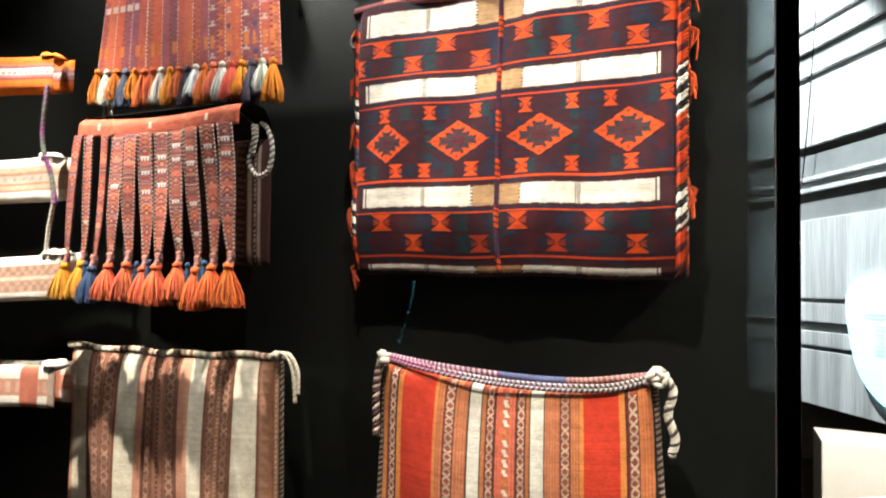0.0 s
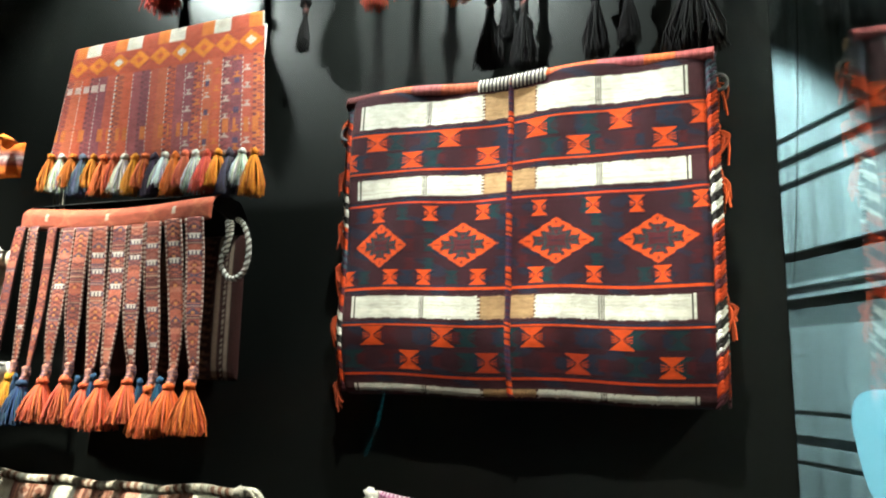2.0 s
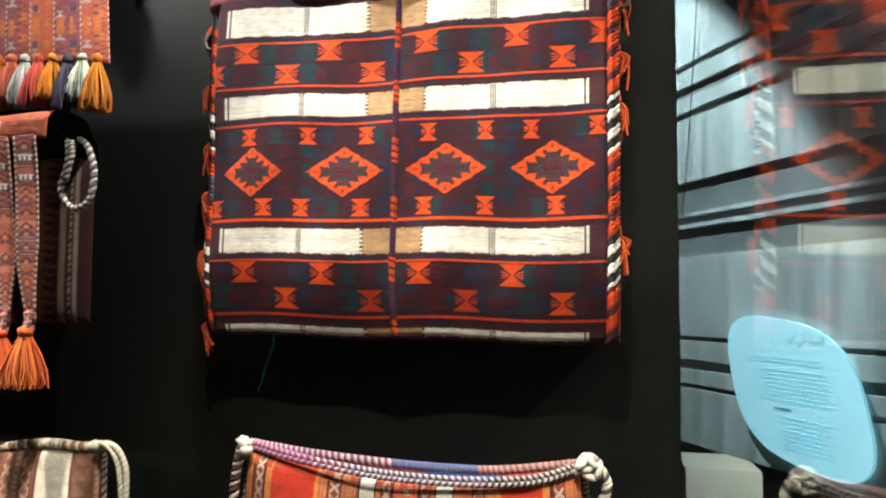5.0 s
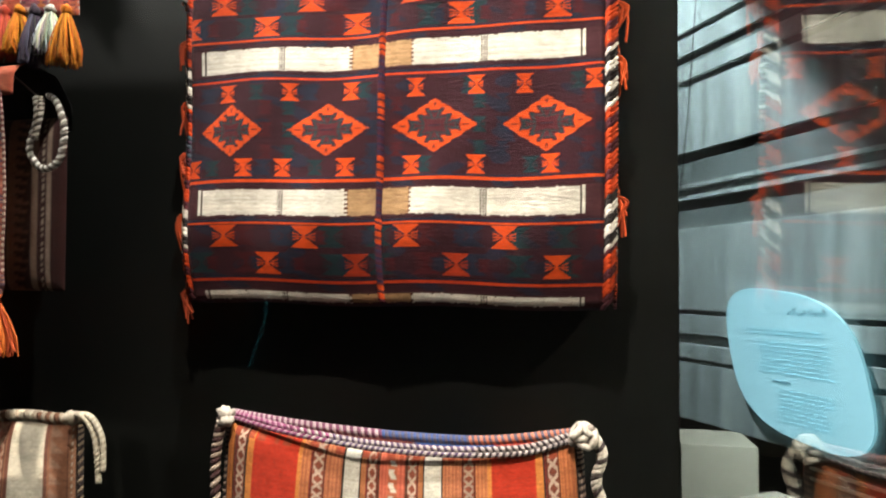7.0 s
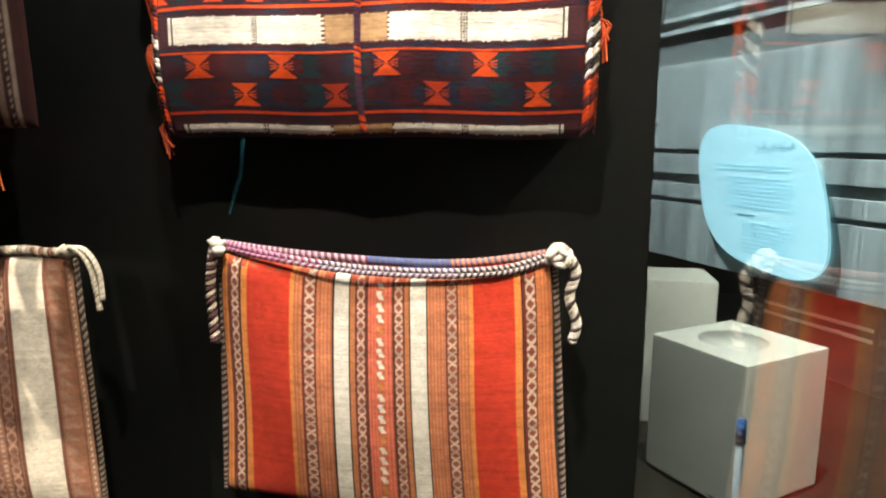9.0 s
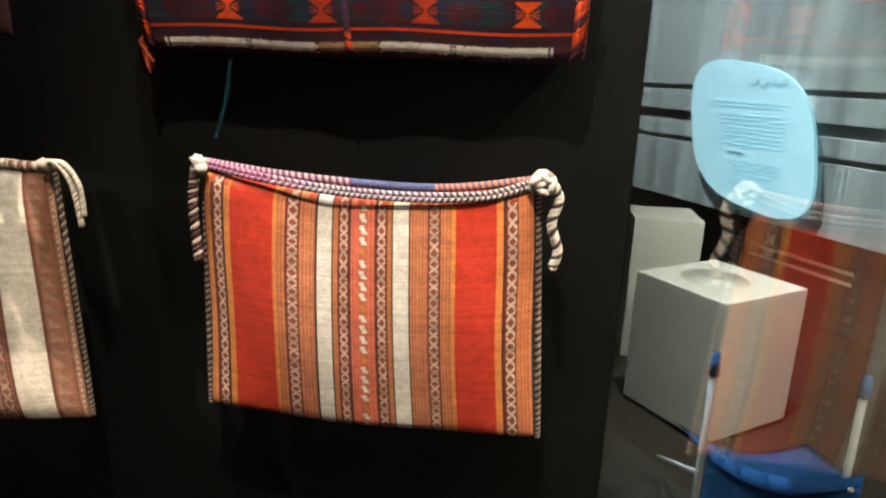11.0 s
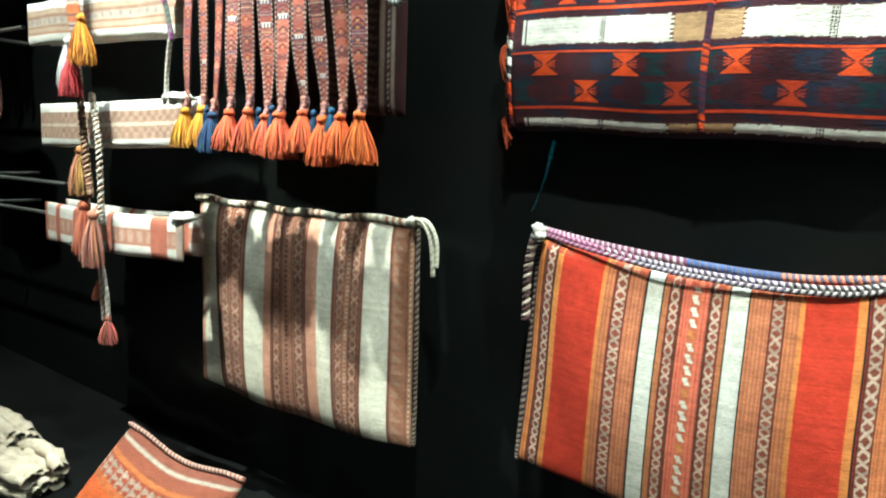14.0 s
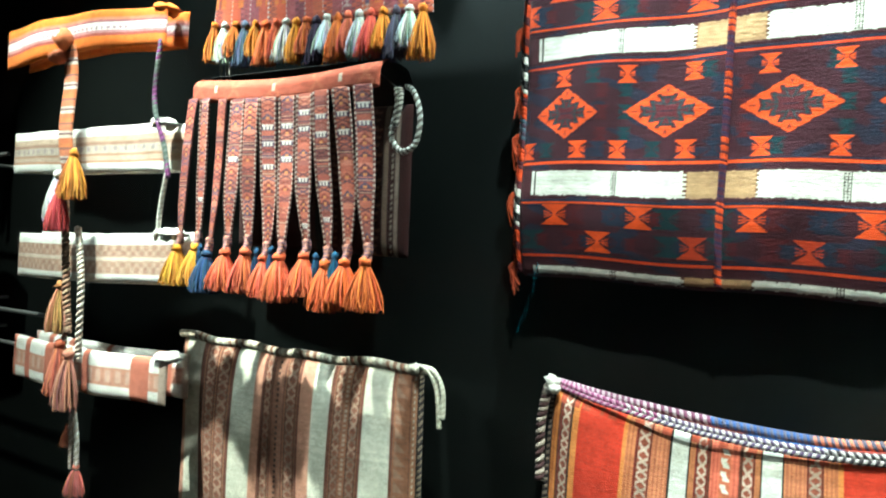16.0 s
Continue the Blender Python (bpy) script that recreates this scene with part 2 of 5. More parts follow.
def blob(at, size, colour, rings=7, sides=9, seed=0):
    """A lumpy knot."""
    rng = np.random.default_rng(seed)
    th, ph = np.meshgrid(np.linspace(0.02, math.pi - 0.02, rings), np.linspace(0, 2 * math.pi, sides, endpoint=False), indexing="ij")
    r = 1 + 0.16 * rng.standard_normal(th.shape)
    v = np.stack([np.sin(th) * np.cos(ph) * size[0] * r, np.sin(th) * np.sin(ph) * size[1] * r, np.cos(th) * size[2] * r], -1).reshape(-1, 3) + np.asarray(at)
    i, k = np.meshgrid(np.arange(rings - 1), np.arange(sides), indexing="ij")
    k2 = (k + 1) % sides
    f = np.stack([i * sides + k, (i + 1) * sides + k, (i + 1) * sides + k2, i * sides + k2], -1).reshape(-1, 4)
    return v, f, np.tile(np.asarray(colour, float), (len(v), 1))


def tassel(top, length, width, colour, strands=46, seed=0, bind=None):
    """A wool tassel that hangs from top: a bound head and a skirt of loose strands."""
    rng = np.random.default_rng(seed)
    x, y, z = top
    col = np.asarray(colour, float)
    out = [blob((x, y, z - 0.10 * length), (0.17 * width, 0.17 * width, 0.11 * length), col * 0.8, seed=seed)]
    out.append(tube([(x, y, z - 0.20 * length), (x, y, z - 0.26 * length)], 0.16 * width, bind if bind is not None else col * 0.6, 8))
    for k in range(int(strands * 4.2)):
        a = rng.uniform(0, 2 * math.pi)
        r = math.sqrt(rng.uniform(0.02, 1))
        dx, dy = math.cos(a) * r, math.sin(a) * r
        end = z - length * rng.uniform(0.90, 1.03)
        s = 0.5 * width * rng.uniform(0.8, 1.15)
        p = [(x + 0.12 * width * dx, y + 0.12 * width * dy, z - 0.16 * length),
             (x + 0.62 * s * dx, y + 0.6 * s * dy, z - 0.45 * length),
             (x + 0.95 * s * dx, y + 0.8 * s * dy, z - 0.72 * length),
             (x + s * dx + rng.normal(0, 0.07 * width), y + 0.85 * s * dy, end)]
        w = 0.024 * width
        out.append(tube(p, [w, w * 1.1, w, w * 0.7], col * rng.uniform(0.45, 1.2) * np.array([1.0, rng.uniform(0.8, 1.35), rng.uniform(0.8, 1.6)]), 3))
    return out


def paint(c, mask, colour):
    c[mask] = colour


def bars(u, stops):
    """Stripe colours across u: stops of (end, colour)."""
    c = np.zeros(u.shape + (3,))
    start = -9.0
    for end, colour in stops:
        c[(u >= start) & (u < end)] = colour
        start = end
    c[u >= start] = stops[-1][1]
    return c


WHITE, ORANGE, RED = (0.62, 0.59, 0.51), (0.56, 0.062, 0.008), (0.47, 0.045, 0.010)
AUBERGINE, TEAL, TAN, BROWN = (0.034, 0.0095, 0.0145), (0.010, 0.029, 0.034), (0.36, 0.22, 0.11), (0.10, 0.035, 0.02)
OCHRE, PINK, MAROON, INKY = (0.55, 0.20, 0.05), (0.50, 0.20, 0.13), (0.16, 0.025, 0.022), (0.02, 0.016, 0.016)
GOLD, SALMON = (0.68, 0.30, 0.02), (0.60, 0.15, 0.085)

# ---- large structure ----
EDGE = Vector((0.748, 0.12, 0))          # right end of the case's back wall
CASE = pose(EDGE.x, EDGE.y, 0, 0, 0, 0)   # x along the back wall to the right, y to its back
wall = solid("wall_case_back", box((-3.4, 0, 0), (0, 0.05, 3.3), 0.002, CASE), BLACK_WALL, "matt black back wall of the display case", "wall", kind="structure")
side = solid("window_side_pane", box((-0.006, -0.858, 0.62), (0.002, -0.002, 3.25), 0, CASE), SIDE_GLASS, "faintly blue glass end pane of the display case", "glass pane", kind="structure")
front = solid("window_front_pane", box((-3.4, -0.866, 0.62), (-0.009, -0.858, 3.25), 0, CASE), GLASS, "clear glass front pane of the display case", "glass pane", kind="structure")
side.visible_shadow = front.visible_shadow = False
solid("trim_glass_corner", box((-0.0088, -0.870, 0.62), (0.0048, -0.8585, 3.25), 0.001, CASE), BLACK_TRIM, "black corner joint between the glass panes", "corner joint", kind="structure")
solid("case_deck", box((-3.4, -0.872, 0.56), (0.03, -0.002, 0.62), 0.003, CASE), DECK, "black deck under the hanging textiles", "deck", kind="structure")
solid("case_base", box((-3.36, -0.82, 0.0), (0.0, -0.004, 0.558), 0.003, CASE), BLACK_TRIM, "black base of the display case", "base", kind="structure")
solid("ceiling_case", box((-3.4, -0.872, 3.252), (0.03, 0.05, 3.31), 0, CASE), BLACK_TRIM, "black top of the display case", "ceiling", kind="structure")
solid("floor", box((-5, -5, -0.1), (6, 6, 0)), FLOOR, "dark brown gallery floor", "floor", kind="structure")
solid("ceiling", box((-5, -5, 3.6), (6, 6, 3.7)), ROOM, "dark gallery ceiling", "ceiling", kind="structure")
for nm, a, b in (("wall_north", (-5, 6, 0), (6, 6.1, 3.6)), ("wall_south", (-5, -5.1, 0), (6, -5, 3.6)),
                 ("wall_east", (6, -5, 0), (6.1, 6, 3.6)), ("wall_west", (-5.1, -5, 0), (-5, 6, 3.6))):
    solid(nm, box(a, b), ROOM, "dark painted gallery wall", "wall", kind="structure")

# the lit panel beyond the case: x along it to the right and nearer, y to its back
PANEL = pose(1.03, 1.2, 0, 0, 0, -60)
panel = thing("wall_panel", (1.03, 1.2, 1.185), "pale brushed plaster wall panel with dark slots", "wall", kind="structure")
LEVELS = [(1.185, 1.365, 0), (1.365, 1.380, 1), (1.380, 1.428, 0), (1.428, 1.459, 1), (1.459, 1.522, 0), (1.522, 1.537, 1),
          (1.537, 1.803, 0), (1.803, 1.897, 1), (1.897, 1.912, 0), (1.912, 1.936, 1), (1.936, 1.950, 0), (1.950, 2.055, 1), (2.055, 2.276, 0),
          (2.276, 2.302, 1), (2.302, 2.351, 0), (2.351, 2.388, 1), (2.388, 2.447, 0), (2.447, 2.469, 1), (2.469, 3.3, 0)]
for z0, z1, dark in LEVELS:
    bm = box((-1.6, 0.012 if dark else 0.0, z0), (0.95, 0.08, z1), 0.0015, PANEL)
    part("slot" if dark else "panel_board", bm, STONE_DARK if dark else STONE, panel, "dark recessed slot" if dark else "", False)
solid("wall_panel_recess", box((-1.9, 2.4, 0), (4.5, 2.5, 1.4), 0, PANEL), ROOM, "dark wall behind the plinths", "wall", kind="structure")


cable = thing("cable", (0.98, 1.26, 1.85), "thin dark cable hanging in front of the panel", "cable")
joined("wire", [tube(curve([tuple(PANEL @ Vector(q)) for q in ((-0.06, -0.012, 3.2), (-0.05, -0.012, 2.9), (-0.085, -0.012, 2.5), (-0.125, -0.012, 2.15), (-0.16, -0.012, 1.93))], 40), 0.0022, (0.02, 0.02, 0.02), 6)], cable)

# oval lit sign on the panel
def sign_outline(n=72):
    out = []
    for k in range(n):
        a = 2 * math.pi * k / n
        c, s = math.cos(a), math.sin(a)
        x = 0.218 * math.copysign(abs(c) ** 0.66, c)
        z = 0.196 * math.copysign(abs(s) ** 0.66, s)
        out.append((x - 0.22 * z, z - 0.12 * x))
    return out


sign = thing("oval_sign", (1.153, 0.987, 1.2), "pale blue lit oval text sign on the panel", "sign")
bm = bmesh.new()
ring = sign_outline()
for yy in (-0.016, -0.006):
    for x, z in ring:
        bm.verts.new((x + 0.279, yy, z + 1.408))
bm.verts.ensure_lookup_table()
n = len(ring)
bm.faces.new([bm.verts[k] for k in range(n)])
bm.faces.new([bm.verts[n + k] for k in range(n - 1, -1, -1)])
for k in range(n):
    bm.faces.new([bm.verts[k], bm.verts[n + k], bm.verts[n + (k + 1) % n], bm.verts[(k + 1) % n]])
bmesh.ops.recalc_face_normals(bm, faces=bm.faces[:])
bm.transform(PANEL)
board = part("board", bm, sign_mat, sign, "", False)
rng = random.Random(4)
LINES = [(1.496, 0.128, 0.378, 0.0035), (1.485, 0.133, 0.378, 0.0035)]
LINES += [(1.462 - 0.0115 * k, 0.163 + rng.uniform(0, 0.02), 0.398 + rng.uniform(-0.01, 0.01), 0.0035) for k in range(8)]
LINES += [(1.358, 0.218, 0.278, 0.006)]
LINES += [(1.336 - 0.0115 * k, 0.238, 0.393 + rng.uniform(-0.02, 0.02), 0.0035) for k in range(8)]
for z, x0, x1, hgt in LINES:
    part("text_bar", box((x0, -0.0172, z - hgt / 2), (x1, -0.0162, z + hgt / 2), 0, PANEL), HEAD_INK if hgt > 0.005 else INK, board, "", False)

# the heading, "life on land", in joined letter forms from right to left
words = bpy.data.curves.new("heading", "FONT")
words.body = "\ufe8d\ufedf\ufea4\ufef4\ufe8e\ufe93 \ufed3\ufef2 \ufe8d\ufedf\ufe92\ufeae"[::-1]
words.size, words.extrude = 0.023, 0.0004
holder = bpy.data.objects.new("heading", words)
scene.collection.objects.link(holder)
bpy.context.view_layer.update()
letters = bpy.data.meshes.new_from_object(holder.evaluated_get(bpy.context.evaluated_depsgraph_get()))
bpy.data.objects.remove(holder)
letters.materials.clear()
letters.transform(PANEL @ Matrix.Translation((0.268, -0.0172, 1.543)) @ Matrix.Rotation(radians(90), 4, "X"))
fix("heading", letters, HEAD_INK, board, "dark heading in flowing letters", False)

# plinths
def bmesh_disc(radius, height, turn):
    bm = bmesh.new()
    bmesh.ops.create_cone(bm, cap_ends=True, segments=40, radius1=radius, radius2=radius, depth=height)
    bm.transform(turn @ Matrix.Translation((0, 0, height / 2)))
    return bm


TURN_A = pose(1.401, 1.707, 0, 0, 0, 36.6)
cube = thing("plinth", (1.401, 1.707, 0), "low white cube plinth on the dark floor", "plinth", "plinths")
part("body", box((0, 0, 0.02), (0.535, 0.51, 0.667), 0.006, TURN_A), PLINTH, cube, "", False)
part("foot", box((0.03, 0.03, 0), (0.505, 0.48, 0.02), 0, TURN_A), BLACK_TRIM, cube, "black recessed foot", False)
solid("plinth", box((1.14, 2.64, 0.0), (1.508, 3.02, 0.815), 0.006), PLINTH, "taller white plinth behind the cube", "plinth", "plinths")

# faint round shading on the cube's top, drawn as a thin greyer disc
part("top_disc", bmesh_disc(0.15, 0.0015, TURN_A @ Matrix.Translation((0.25, 0.27, 0.667))), PLINTH_GREY, cube, "pale grey disc for the round shading on top")
for z in (0.405, 0.335):
    solid("wall_ledge", box((-1.84, 2.385, z - 0.012), (-1.02, 2.398, z + 0.012), 0.003, PANEL), PLINTH, "narrow pale ledge along the dark wall", "ledge", "wall ledges")

# camp chair
chair = thing("camp_chair", (1.376, 0.95, 0), "blue canvas camp chair with pale tube posts", "chair")
for k, (px, zt) in enumerate(((1.152, 0.782), (1.588, 0.735))):
    bm = bmesh.new()
    bmesh.ops.create_cone(bm, cap_ends=True, segments=12, radius1=0.012, radius2=0.011, depth=zt - 0.07)
    bm.transform(Matrix.Translation((px, 0.9 + 0.04 * k, (zt - 0.07) / 2)))
    post = part("post", bm, PALE_TUBE, chair)
    bm = bmesh.new()
    bmesh.ops.create_cone(bm, cap_ends=True, segments=12, radius1=0.015, radius2=0.013, depth=0.075)
    bmesh.ops.bevel(bm, geom=[e for e in bm.edges if e.is_boundary is False and abs(e.verts[0].co.z - e.verts[1].co.z) < 1e-4], offset=0.004, segments=2, affect="EDGES")
    bm.transform(Matrix.Translation((px, 0.9 + 0.04 * k, zt - 0.035)))
    part("cap", bm, BLUE_CANVAS, post, "blue rubber cap")
    bm = bmesh.new()
    bmesh.ops.create_cone(bm, cap_ends=True, segments=10, radius1=0.009, radius2=0.009, depth=0.62)
    bm.transform(pose(px, 1.17, 0.24, 62, 0, 0))
    part("leg", bm, PALE_TUBE, chair)
bm = bmesh.new()
g = [[bm.verts.new((1.166 + 0.45 * i / 16, 0.895 + 0.40 * j / 8, 0.44 - 0.035 * i / 16 - 0.30 * (i / 16) * (1 - i / 16) - 0.10 * j / 8)) for j in range(9)] for i in range(17)]
for i in range(16):
    for j in range(8):
        bm.faces.new((g[i][j], g[i + 1][j], g[i + 1][j + 1], g[i][j + 1]))
bmesh.ops.solidify(bm, geom=bm.faces[:], thickness=0.008)
part("sling_seat", bm, BLUE_CANVAS, chair)
bm = bmesh.new()
g = [[bm.verts.new((1.166 + 0.45 * i / 16, 0.897 + 0.02 * math.sin(math.pi * i / 16), (0.475 - 0.035 * i / 16 - 0.26 * (i / 16) * (1 - i / 16)) * (1 - j / 4) + 0.12 * j / 4)) for j in range(5)] for i in range(17)]
for i in range(16):
    for j in range(4):
        bm.faces.new((g[i][j], g[i + 1][j], g[i + 1][j + 1], g[i][j + 1]))
bmesh.ops.solidify(bm, geom=bm.faces[:], thickness=0.006)
part("front_flap", bm, BLUE_CANVAS, chair)

# a string of small teal lamps across the room, seen only mirrored in the case glass
lamp_mat, lamp_tree, lamp_b = shader("teal_lamp_bead", 0.4)
lamp_b.inputs["Base Color"].default_value = (0.1, 0.4, 0.4, 1)
lamp_b.inputs["Emission Color"].default_value = (0.12, 0.75, 0.85, 1)
lamp_b.inputs["Emission Strength"].default_value = 3.0
string = thing("string_light", (-0.69, -2.99, 1.27), "string of small teal lamps hanging in the dark room", "string light")
strung = curve([(-0.60, -2.99, 3.60), (-0.605, -2.99, 2.4), (-0.615, -2.99, 1.56), (-0.640, -2.99, 1.42), (-0.690, -2.99, 1.27)], 60)
joined("wire", [tube(strung, 0.0015, (0.02, 0.02, 0.02), 5)], string)
for q in range(13):
    p = curve([(-0.615, -2.99, 1.56), (-0.640, -2.99, 1.42), (-0.690, -2.99, 1.27)], 13)[q]
    bm = bmesh.new()
    bmesh.ops.create_uvsphere(bm, u_segments=8, v_segments=6, radius=0.0055)
    bm.transform(Matrix.Translation(Vector(p)))
    part("bulb", bm, lamp_mat, string)

# ---- the large saddle bag ----
MID = np.array([1.570, 1.592, 1.706, 1.757, 1.935, 1.988, 2.084, 2.147, 2.180])    # heights of the woven bands, as drawn
HUNG = np.array([1.568, 1.594, 1.703, 1.751, 1.930, 1.976, 2.073, 2.131, 2.158])   # and as the bag hangs
DRAWN_X = np.array([-1.010, -0.010, 0.122, 0.2755, 0.437, 0.592, 1.592])
HUNG_X = np.array([-1.004, -0.004, 0.136, 0.2965, 0.454, 0.600, 1.600])


def saddle_z(x, w):
    return np.interp(w, MID, HUNG) + 0.006 * np.sin(x * 5.2 + 4.4) * np.clip((w - 1.9) / 0.25, 0, 1) + 0.002 * np.sin(x * 21)


def saddle_place(u, v):
    w = MID[0] + (MID[-1] - MID[0]) * v
    x = np.interp(-0.036 + 0.66 * u, DRAWN_X, HUNG_X)
    z = saddle_z(x, w)
    fold = np.clip((1.72 - w) / 0.15, 0, 1)
    y = 0.035 * fold ** 2 + 0.004 * np.sin(9 * u + 5 * v) + 0.003 * np.sin(23 * u - 11 * v)
    return np.stack([x, y, z], -1)


def hourglass(c, x, w, cx, cw, hw, hh, colour):
    """Two triangles tip to tip, stepped as weaving steps them, with fine spikes at the waist."""
    dx, dw = np.abs(np.round((x - cx) / 0.0013) * 0.0013), np.abs(w - cw)
    body = (dw < hh) & (dx < hw * (0.03 + 0.97 * (dw / hh) ** 1.05))
    whisk = (dx < hw * 0.80) & ((dw < 0.0010) | ((np.abs(dw - 0.30 * dx) < 0.0009) & (dx > hw * 0.30)))
    paint(c, body | whisk, colour)


def saddle_dye(u, v):
    w = MID[0] + (MID[-1] - MID[0]) * v
    x = -0.036 + 0.66 * u
    r = np.random.default_rng(17)
    c = np.empty(u.shape + (3,))
    c[:] = AUBERGINE
    blot = np.sin(x * 61 + np.sin(w * 90) * 1.5) * np.sin(w * 83 + x * 20)
    paint(c, blot > 0.50, (0.018, 0.016, 0.030))
    slate, wine = (0.015, 0.019, 0.036), (0.060, 0.009, 0.012)
    for k in range(10):
        for n, cw in enumerate((2.058, 2.020, 1.677, 1.633)):
            tone = (TEAL, slate, wine, TEAL)[(k * 3 + n) % 4]
            hourglass(c, x, w, 0.061 + 0.0715 * k - (0.0 if n % 2 == 0 else 0.0715 / 2 + 0.0335), cw, 0.0225, 0.0165, tone)
            hourglass(c, x, w, 0.0435 + 0.0715 * k - (0.0 if n % 2 == 0 else 0.035), cw - 0.001, 0.011, 0.010, slate if k % 2 else wine)
    for k in range(9):
        for n, cw in enumerate((1.905, 1.787)):
            hourglass(c, x, w, 0.083 + 0.083 * (k - 1) + 0.012 * n, cw, 0.0145, 0.0125, TEAL if (k + n) % 2 else slate)
        for cw in (1.880, 1.846, 1.812):
            hourglass(c, x, w, 0.116 + 0.166 * (k // 2 - 1) + (0.018 if k % 2 else -0.018), cw, 0.012, 0.011, (TEAL, slate, wine)[k % 3])
    for k, cx in enumerate((0.026, 0.095, 0.165, 0.235, 0.325, 0.40, 0.475, 0.55)):
        hourglass(c, x, w, cx, 2.058 if k % 2 == 0 else 2.020, 0.0235, 0.0165, ORANGE)
    hourglass(c, x, w, 0.612, 2.056, 0.020, 0.0165, ORANGE)
    hourglass(c, x, w, -0.028, 2.022, 0.018, 0.0165, ORANGE)
    for k, cx in enumerate((0.03, 0.10, 0.163, 0.24, 0.32, 0.395, 0.47, 0.55)):
        red = ORANGE if k in (0, 1, 2, 4, 6, 7) else (0.34, 0.034, 0.010)
        hourglass(c, x, w, cx, 1.677 if k % 2 == 0 else 1.633, 0.022, 0.0175, red)
    for cx in (0.035, 0.135, 0.23, 0.33, 0.425, 0.50, 0.605):
        hourglass(c, x, w, cx, 1.905, 0.014, 0.0135, ORANGE)
    for cx in (-0.022, 0.063, 0.125, 0.225, 0.325, 0.425, 0.54):
        hourglass(c, x, w, cx, 1.787, 0.015, 0.0135, ORANGE)
    for cx, hw in ((0.042, 0.051), (0.195, 0.063), (0.36, 0.067), (0.534, 0.067)):
        qx = np.round((x - cx) / 0.0016) * 0.0016
        qw = np.round((w - 1.846) / 0.0018) * 0.0018
        d = np.abs(qx) / hw + np.abs(qw) / 0.041
        run = np.abs(qx) / hw - np.abs(qw) / 0.041
        saw = np.abs(((run * 2.5 + 0.5) % 1) - 0.5) * 2
        paint(c, d < 1.0, (0.52, 0.062, 0.010))
        paint(c, d < 0.88 - 0.34 * saw, (0.060, 0.014, 0.018))
        paint(c, d < 0.78 - 0.38 * saw, (0.022, 0.036, 0.040))
        paint(c, d < 0.62 - 0.42 * saw, (0.070, 0.013, 0.018))
        paint(c, (np.abs(qx) < 0.010) & (np.abs(qw) < 0.0018), slate)
    for edge in (1.605, 1.6975, 1.7665, 1.926, 1.9975, 2.0755):
        paint(c, np.abs(w - edge) < 0.0019, RED if edge in (1.605, 1.926) else ORANGE)
        paint(c, np.abs(w - edge - 0.0045) < 0.0010, slate)
    for k, (a, b) in enumerate(((1.574, 1.590), (1.708, 1.755), (1.937, 1.986), (2.086, 2.146))):
        row = (w > a) & (w < b)
        paint(c, row, (0.05, 0.016, 0.020))
        ragged = 0.0005 * np.sin(x * 190 + 3 * k) + 0.0004 * np.sin(x * 631)
        cloth = row & (w > a + 0.0025 + ragged) & (w < b - 0.0025 + ragged)
        paint(c, cloth & (x > -0.010) & (x < 0.592), WHITE)
        paint(c, cloth & (x > 0.228) & (x < 0.324), TAN)
        for dx in (-0.0035, 0.122, 0.4365, 0.586):
            wide = 0.0048 if 0 < dx < 0.58 else 0.0016
            plaid = (np.floor((w + x) / 0.0042) + np.floor((w - x) / 0.0042)) % 2 == 0
            paint(c, cloth & (np.abs(x - dx) < wide) & (plaid | (wide < 0.003)), (0.045, 0.032, 0.028))
        for dx in (0.324, 0.2275):
            paint(c, cloth & (np.abs(x - dx) < 0.003) & (np.floor(w / 0.0036) % 2 == 0), BROWN)
    # single weft threads are dyed unevenly
    rows = np.floor(w / 0.0021).astype(int)
    rows -= rows.min()
    c *= (0.84 + 0.30 * r.random(rows.max() + 1))[rows][..., None]
    c *= (0.86 + 0.26 * r.random(u.shape))[..., None]
    return c


bag = thing("saddle_bag", (0.30, 0.05, 1.57), "dark aubergine wool saddle bag with orange diamonds and white bands", "bag", "textile bags")
body = pillow("body", 441, 401, saddle_place, saddle_dye, 0.085, RIBBED, bag, "", 90.0)


def along(side, v):
    p = saddle_place(np.array([[side]]), np.array([[v]]))[0, 0]
    return p + np.array([0, 0.042, 0])


for side, sign_x in ((0.0, -1), (1.0, 1)):
    pieces = []
    for k in range(80):
        v = 0.02 + 0.94 * k / 79
        p = along(side, v) + np.array([sign_x * 0.002, -0.036 if side else -0.028, 0])
        pale = (0.52 < v < 0.64 or 0.14 < v < 0.25) if side == 0 else (0.48 < v < 0.62 or 0.14 < v < 0.27)
        dark = (v > 0.86) if side else (0.40 < v < 0.46 or v > 0.90)
        if pale:
            col = (0.60, 0.56, 0.50) if k % 4 > 1 else INKY
        elif dark:
            col = (0.05, 0.03, 0.05) if k % 2 else (0.05, 0.07, 0.09)
        else:
            col = (0.42, 0.045, 0.009) if k % 5 > 1 else (0.06, 0.014, 0.02)
        lean = -1 if side else 1
        tone = np.asarray(col) * (0.75 + 0.5 * ((k * 29) % 11) / 11)
        pieces.append(tube([p + (-0.010, 0.006, 0.012 * lean), p + (0, -0.005, 0.0), p + (0.010, 0.006, -0.012 * lean)], [0.0026, 0.0040, 0.0026], tone, 6))
        pieces.append(tube([p + (sign_x * 0.009, 0.004, -0.009), p + (sign_x * 0.010, 0.035, 0.0)], 0.0030, tone * 0.8, 5))
    joined("side_binding", pieces, bag, None, "orange and white bound side edge")
